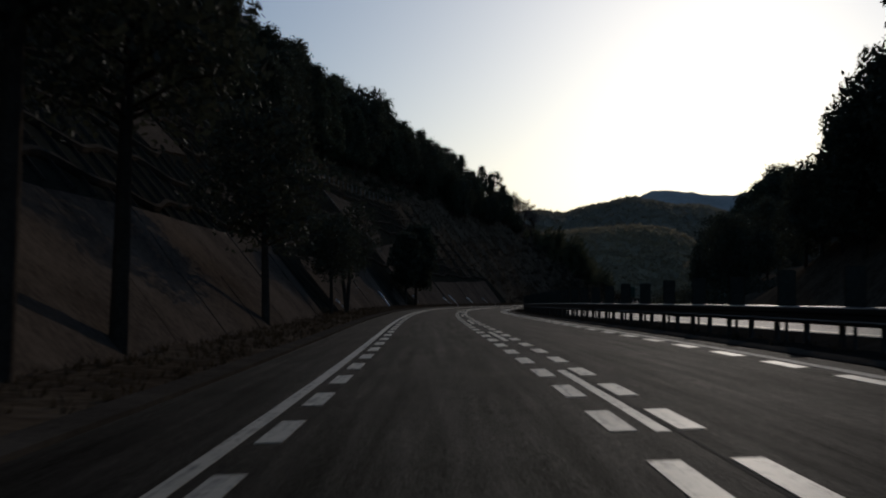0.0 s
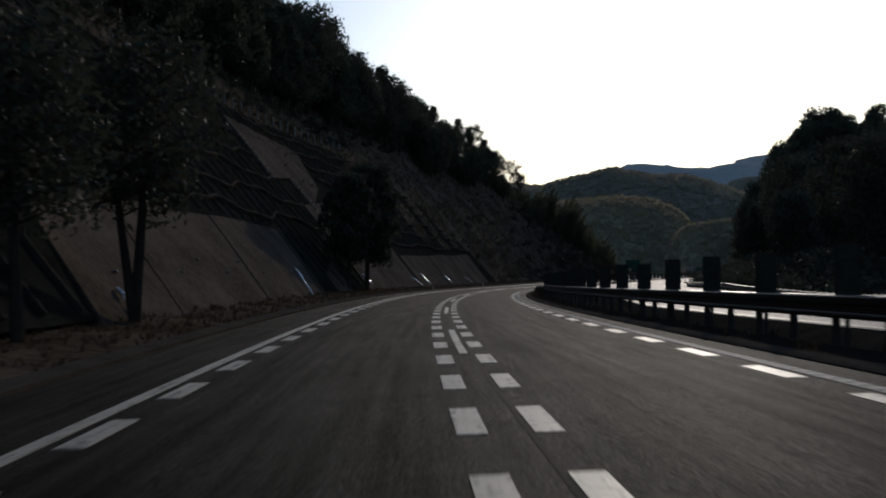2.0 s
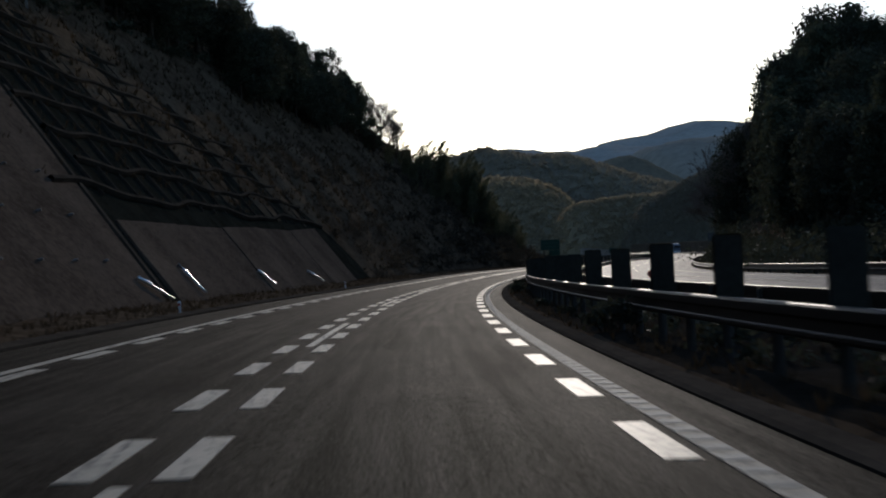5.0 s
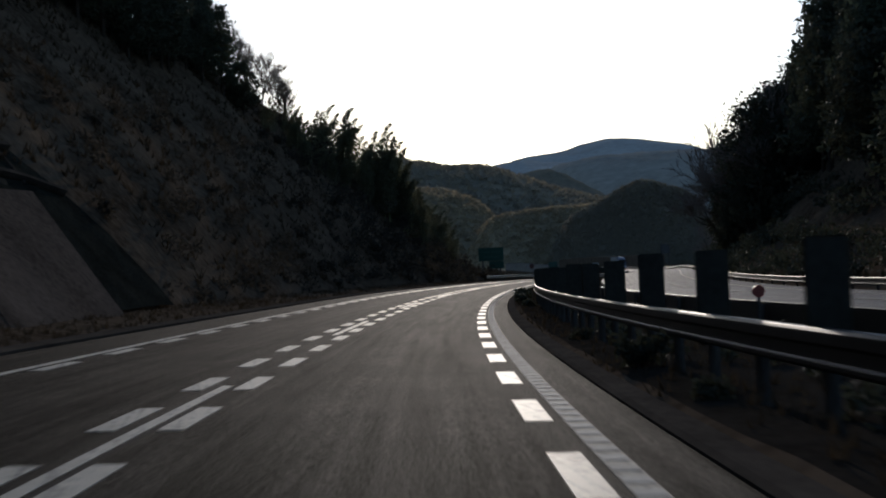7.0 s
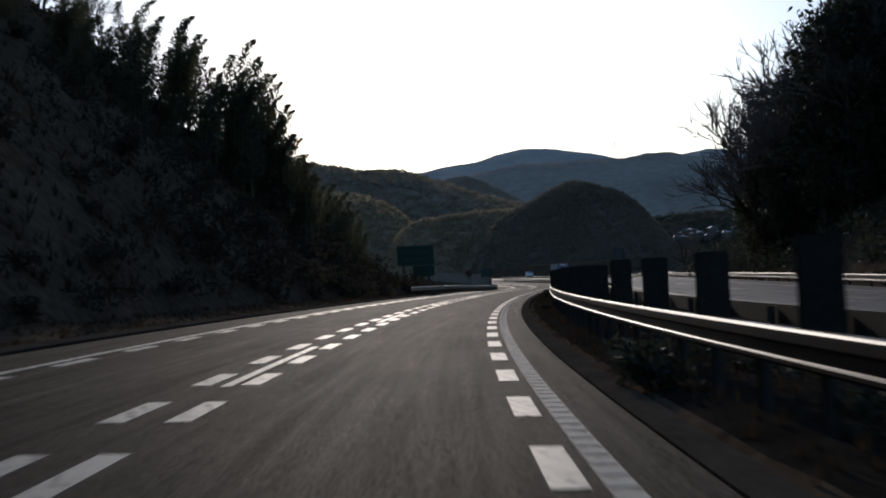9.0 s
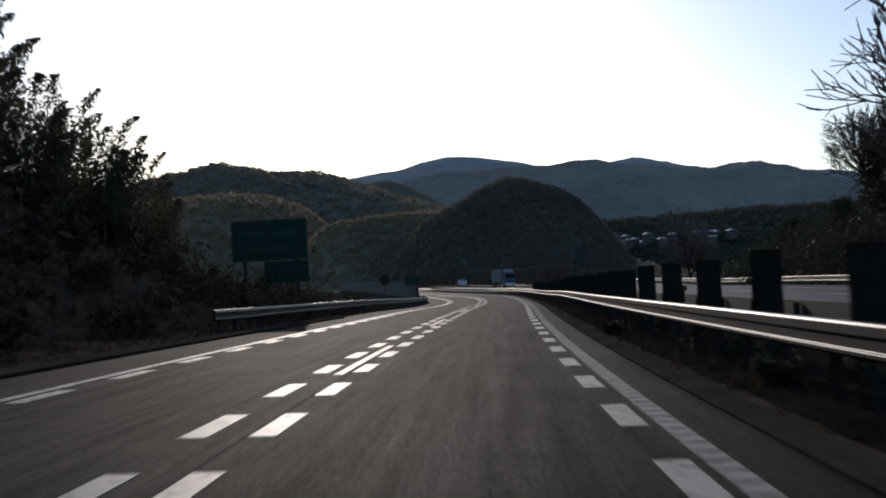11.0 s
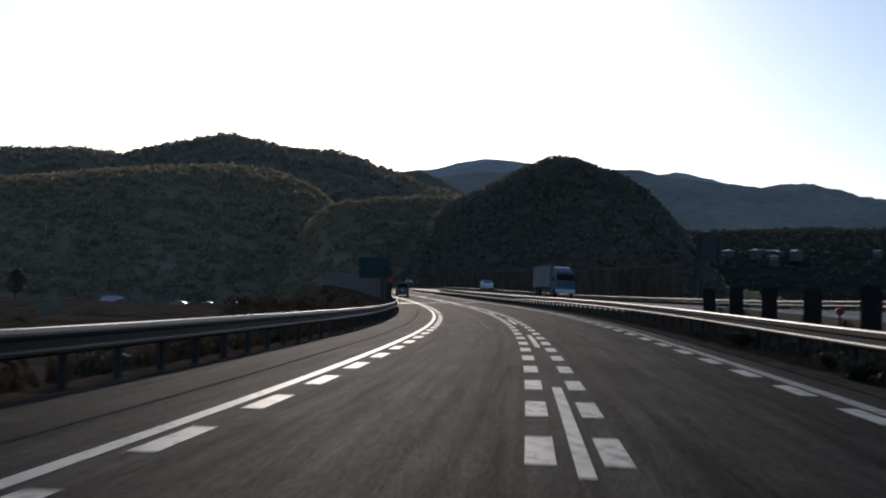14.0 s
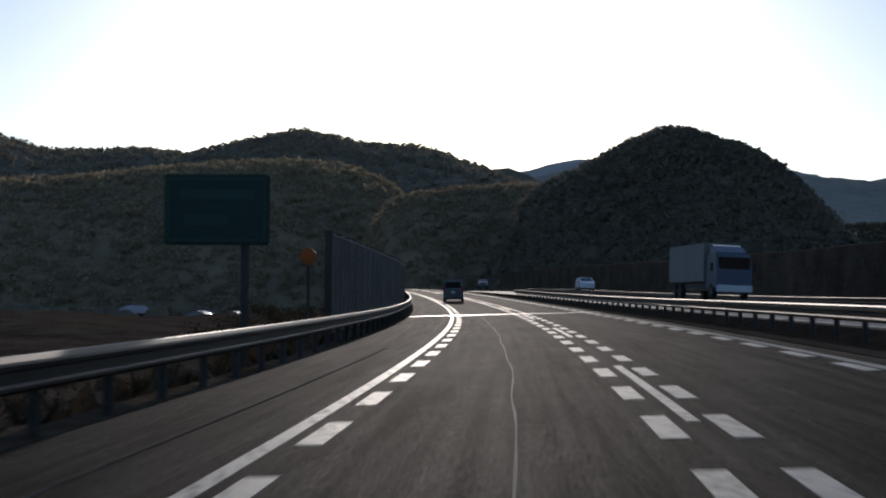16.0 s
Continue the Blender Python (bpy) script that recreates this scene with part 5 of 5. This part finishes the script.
board_sign(at(463.3, -7.45), 2.1, 2.3, 3.7, "green expressway sign on one post, shade in its face colour", SHADEDGREEN, (0.55,), None, ((0.15, 0.85, 3.2), (0.2, 0.6, 2.7)))
board_sign(at(484.0, 21.0, 0, 180), 2.3, 3.5, 5.9, "dark back of a tall sign board beyond the opposite carriageway", SIGNBACK, (-0.8, 0.8))


def round_sign(m, r, z, label, ring, face):
    root = thing("round_sign", m, label, "road sign", "round signs")
    for name, rad, y0, mat in (("ring", r, -0.01, ring), ("disc", r * 0.78, -0.03, face)):
        bm = bmesh.new()
        tube(bm, [(0, y0 + 0.03, z), (0, y0, z)], [rad, rad], 24)
        part(name, bm, mat, root)
    bm = bmesh.new()
    tube(bm, [(0, 0.07, -3.0), (0, 0.07, z + r * 0.6)], [0.04, 0.04], 8)
    part("post", bm, DARKSTEEL, root)
    return root


# face, rim and digits are coloured dark red to look backlit
speed = round_sign(at(381.5, -6.9), 0.4, 2.2, "round sign on a thin post, face toned red as backlit", material("sign_backlit_rim", (0.1, 0.024, 0.014), 0.6, vary=0.2, scale=3), material("sign_backlit_red", (0.075, 0.02, 0.011), 0.6, vary=0.3, scale=3))
for x in (-0.14, 0.1):
    part("lettering_bar", box(x - 0.05, x + 0.08, -0.045, -0.031, 2.12, 2.4), material("sign_backlit_digits", (0.08, 0.03, 0.02), 0.6, vary=0.2, scale=3), speed)
round_sign(at(468.4, -6.45), 0.2, 2.2, "small orange reflector disc on a post", material("orange_reflector", (0.42, 0.1, 0.02), 0.35, vary=0.15, scale=2), material("orange_lens", (0.45, 0.11, 0.02), 0.3, vary=0.15, scale=2))

# ---- noise barrier on the left ----
barrier = thing("noise_barrier", Matrix(), "grey noise barrier of upright panels between steel posts", "noise barrier", kind="structure")
panel_mesh = None
for s in np.arange(472, 640, 2.0):
    o, h1 = -6.45, 2.95
    m = at(s, o, 0.0, 0.0)
    if panel_mesh is None:
        bm = box(-0.06, 0.06, 0.06, 1.94, 0.25, h1, 0.015)
        for y in np.arange(0.26, 1.9, 0.3):
            bmesh.ops.create_cube(bm, size=1, matrix=Matrix.Translation((0.065, y, h1 / 2 + 0.12)) @ Matrix.Diagonal((0.05, 0.07, h1 - 0.3, 1)))
        for z in (0.3, h1 - 0.04):
            bmesh.ops.create_cube(bm, size=1, matrix=Matrix.Translation((0.065, 1.0, z)) @ Matrix.Diagonal((0.06, 1.84, 0.06, 1)))
        pn = part("barrier_panel", bm, PANELGREY, barrier)
        panel_mesh = pn.data
        pp = part("barrier_post", box(-0.1, 0.1, -0.06, 0.06, -2.5, h1 + 0.06, 0.01), STEEL, barrier)
        post_mesh = pp.data
        pf = part("barrier_base", box(-0.18, 0.18, 0.0, 2.0, -2.0, 0.25, 0.02), CONCRETE, barrier)
        base_mesh = pf.data
    else:
        pn, pp, pf = new("barrier_panel", panel_mesh), new("barrier_post", post_mesh), new("barrier_base", base_mesh)
        for ob in (pn, pp, pf):
            ob.parent = barrier
    for ob in (pn, pp, pf):
        ob.matrix_basis = m
# low concrete wall at the foot of the cone hill, across the opposite carriageway
farwall = sweep("retaining_wall", np.arange(500, 690, 3.0), [(22.5, -1.0), (22.5, 3.6), (23.2, 3.7), (23.2, -1.0)], CONCRETE, False, closed=True)
tagged(farwall, "long grey wall at the foot of the cone-shaped hill", "wall", kind="structure")

# ---- vehicles ----
def loft(profile, half, taper, bevel=0.05):
    """A body from a side outline of (y, z); its upper part narrows by taper."""
    bm = bmesh.new()
    zs = [z for _, z in profile]
    z0, z1 = min(zs), max(zs)
    rings = []
    for x in (-1, 1):
        rings.append([bm.verts.new((x * (half - taper * max(0, (z - z0) / (z1 - z0) - 0.45)), y, z)) for y, z in profile])
    n = len(profile)
    bm.faces.new(rings[0])
    bm.faces.new(rings[1][::-1])
    for i in range(n):
        bm.faces.new((rings[0][i], rings[1][i], rings[1][(i + 1) % n], rings[0][(i + 1) % n])[::-1])
    bmesh.ops.recalc_face_normals(bm, faces=bm.faces[:])
    bmesh.ops.bevel(bm, geom=bm.edges[:], offset=bevel, segments=2, affect="EDGES")
    return bm


def wheel(root, x, y, r, w):
    bm = bmesh.new()
    tube(bm, [(x - w / 2, y, r), (x - w / 2 + 0.03, y, r), (x + w / 2 - 0.03, y, r), (x + w / 2, y, r)], [r * 0.9, r, r, r * 0.9], 20)
    tyre = part("wheel", bm, RUBBER, root)
    bm = bmesh.new()
    tube(bm, [(x - w / 2 - 0.01, y, r), (x + w / 2 + 0.01, y, r)], [r * 0.58, r * 0.58], 14)
    part("rim", bm, STEEL, tyre)


def minivan(m, paint, label, length=4.4, height=1.85, half=0.84):
    root = thing("minivan", m, label, "car", "vehicles")
    L = length / 2
    part("body", loft([(-L, 0.35), (-L - 0.02, 0.9), (-L + 0.03, 1.1), (-L + 0.18, height), (L - 1.5, height + 0.01), (L - 0.75, 1.12), (L - 0.05, 0.95), (L, 0.35)], half, 0.22, 0.06), paint, root, smooth=False)
    part("rear_window", box(-half + 0.2, half - 0.2, -L + 0.0, -L + 0.09, 1.12, height - 0.2, 0.03), GLASS, root)
    for x in (-1, 1):
        part("side_window", box(x * (half - 0.1) - 0.04, x * (half - 0.1) + 0.03, -L + 0.4, L - 1.35, 1.12, height - 0.22, 0.02), GLASS, root)
        part("tail_lamp", box(x * (half - 0.09) - 0.07, x * (half - 0.09) + 0.07, -L - 0.03, -L + 0.08, 0.85, 1.3, 0.02), REDLAMP, root)
        part("door_mirror", box(x * (half + 0.08) - 0.1, x * (half + 0.08) + 0.1, L - 1.15, L - 1.0, 1.05, 1.22, 0.03), paint, root)
        part("headlamp", box(x * (half - 0.2) - 0.14, x * (half - 0.2) + 0.14, L - 0.1, L + 0.01, 0.7, 0.86, 0.02), CLEARLAMP, root)
        for y in (-L + 0.85, L - 0.85):
            wheel(root, x * (half - 0.1), y, 0.31, 0.2)
    part("windscreen", loft([(L - 1.52, height - 0.05), (L - 0.8, 1.15), (L - 0.74, 1.16), (L - 1.44, height - 0.03)], half - 0.16, 0.1, 0.005), GLASS, root)
    part("rear_bumper", box(-half + 0.03, half - 0.03, -L - 0.08, -L + 0.05, 0.32, 0.62, 0.04), paint, root)
    part("number_plate", box(-0.17, 0.17, -L - 0.05, -L - 0.02, 0.72, 0.88), SIGNWHITE, root)
    part("underside", box(-half + 0.1, half - 0.1, -L + 0.1, L - 0.1, 0.2, 0.4), BLACKPLASTIC, root)
    return root


minivan(at(541, -2.1, 0.0, -4, True), SHADEDSILVER, "silver minivan seen from behind in the outer lane")
minivan(at(640, 12.0, 0.36, 176, True), DARKCAR, "dark car coming the other way on the opposite carriageway", 4.3, 1.5, 0.85)
minivan(at(575, 15.5, 0.36, 177, True), WHITECAR, "white car coming the other way on the opposite carriageway", 4.2, 1.55, 0.83)


def box_truck(m, label):
    root = thing("box_truck", m, label, "truck", "vehicles")
    cab = part("cab", loft([(2.6, 0.6), (2.6, 2.55), (3.0, 2.75), (4.3, 2.7), (4.55, 1.75), (4.6, 0.6)], 1.08, 0.1, 0.07), BLUECAB, root)
    part("windscreen", box(-0.95, 0.95, 4.36, 4.56, 1.7, 2.45, 0.05), GLASS, cab)
    # white box toned down to grey, its backlit dimness put into the colour
    part("cargo_box", box(-1.15, 1.15, -4.3, 2.45, 1.0, 3.35, 0.05), material("backlit_cargo_box_paint", (0.24, 0.235, 0.22), 0.7, spec=0.15, vary=0.15, scale=0.6), root)
    part("air_deflector", loft([(2.7, 2.7), (2.7, 3.25), (3.3, 3.15), (4.1, 2.72)], 0.95, 0.1, 0.05), BLUECAB, root)
    part("chassis", box(-0.9, 0.9, -4.2, 4.2, 0.55, 1.0, 0.02), BLACKPLASTIC, root)
    part("bumper", box(-1.08, 1.08, 4.5, 4.7, 0.4, 0.8, 0.04), SIGNWHITE, root)
    for x in (-1, 1):
        part("headlamp", box(x * 0.85 - 0.17, x * 0.85 + 0.17, 4.6, 4.72, 0.62, 0.82, 0.02), CLEARLAMP, root)
        part("door_mirror", box(x * 1.3 - 0.08, x * 1.3 + 0.08, 4.2, 4.32, 1.6, 2.1, 0.03), BLACKPLASTIC, root)
        for y in (3.6, -2.2, -3.3):
            wheel(root, x * 0.95, y, 0.45, 0.28)
    return root


box_truck(at(514, 12.6, 0.36, 186, True), "box truck with a blue cab on the opposite carriageway")

# ---- pylon, houses and greenhouses ----
pylon = thing("power_pylon", Matrix.Translation((1035, 2520, 246)), "thin steel lattice power pylon on the ridge", "pylon")
for x, y in ((-4, -4), (4, -4), (4, 4), (-4, 4)):
    bm = bmesh.new()
    tube(bm, [(x, y, -6), (x * 0.12, y * 0.12, 42)], [0.35, 0.25], 4)
    part("tower_leg", bm, DARKSTEEL, pylon)
for z in (24, 31, 38):
    bm = bmesh.new()
    tube(bm, [(-7, 0, z), (7, 0, z)], [0.3, 0.3], 4)
    part("cross_arm", bm, DARKSTEEL, pylon)


def house(m, w, d, h, label):
    root = thing("house", m, label, "house", "town houses")
    part("wall", box(-w / 2, w / 2, -d / 2, d / 2, -4, h), HOUSEWALL, root)
    bm = bmesh.new()
    e = 0.7
    pts = [(-w / 2 - e, -d / 2 - e, h), (w / 2 + e, -d / 2 - e, h), (w / 2 + e, d / 2 + e, h), (-w / 2 - e, d / 2 + e, h), (-w / 2 + d * 0.3, 0, h + d * 0.24), (w / 2 - d * 0.3, 0, h + d * 0.24)]
    v = [bm.verts.new(p) for p in pts]
    for f in ((0, 1, 5, 4), (1, 2, 5), (2, 3, 4, 5), (3, 0, 4), (3, 2, 1, 0)):
        bm.faces.new([v[k] for k in f])
    part("roof", bm, ROOF, root)
    for x in (-w * 0.25, w * 0.2):
        part("window", box(x - 0.8, x + 0.8, -d / 2 - 0.04, -d / 2 + 0.04, h * 0.5, h * 0.5 + 1.3), GLASS, root)
    return root


rng = np.random.default_rng(77)
first_house = house(pose(520, 1150, 22, 0, 0, 20), 8, 7, 4.2, "two-storey house with a shiny tiled roof in the far town")
for i in range(50):
    a = radians(rng.uniform(27.4, 33.4) if i < 42 else rng.uniform(33, 37))
    d = rng.uniform(840, 980)
    z = -5.5 + d * math.tan(radians(rng.uniform(2.2, 2.62)))
    copy_thing(first_house, pose(47 + d * math.sin(a), 317 + d * math.cos(a), z, 0, 0, rng.uniform(-110, 110))).scale = (0.75, 0.75, 0.75)
ridge("hill", [(430, 1350, 26), (520, 1290, 58), (640, 1230, 63), (760, 1140, 61), (880, 1040, 58), (1000, 950, 48)], -8, 420, 200, FIELD, "gentle terraced slope below the far town", 1.0, 14, 3000, 2.4, 14, canopy=TOWNWOOD)
green_house = thing("greenhouse", pose(99, 650, -3.3, 0, 0, -8), "shiny film greenhouses in the valley field", "greenhouse")
for i in range(3):
    bm = bmesh.new()
    n = 10
    rows = []
    for y in (-7, 7):
        rows.append([bm.verts.new((i * 6.2 - 6 + 2.8 * math.cos(math.pi * k / n), y, 2.6 * math.sin(math.pi * k / n))) for k in range(n + 1)])
    for k in range(n):
        bm.faces.new((rows[0][k], rows[0][k + 1], rows[1][k + 1], rows[1][k]))
    bm.faces.new(rows[0])
    bm.faces.new(rows[1][::-1])
    part("tunnel", bm, FILM, green_house, smooth=True)
for x, y, z, r in ((15, 560, -6.5, 10), (30, 600, -6.5, 40), (60, 640, -6.5, -20), (-5, 640, -6, 25), (80, 700, -6, 0)):
    copy_thing(first_house, pose(x, y, z, 0, 0, r))
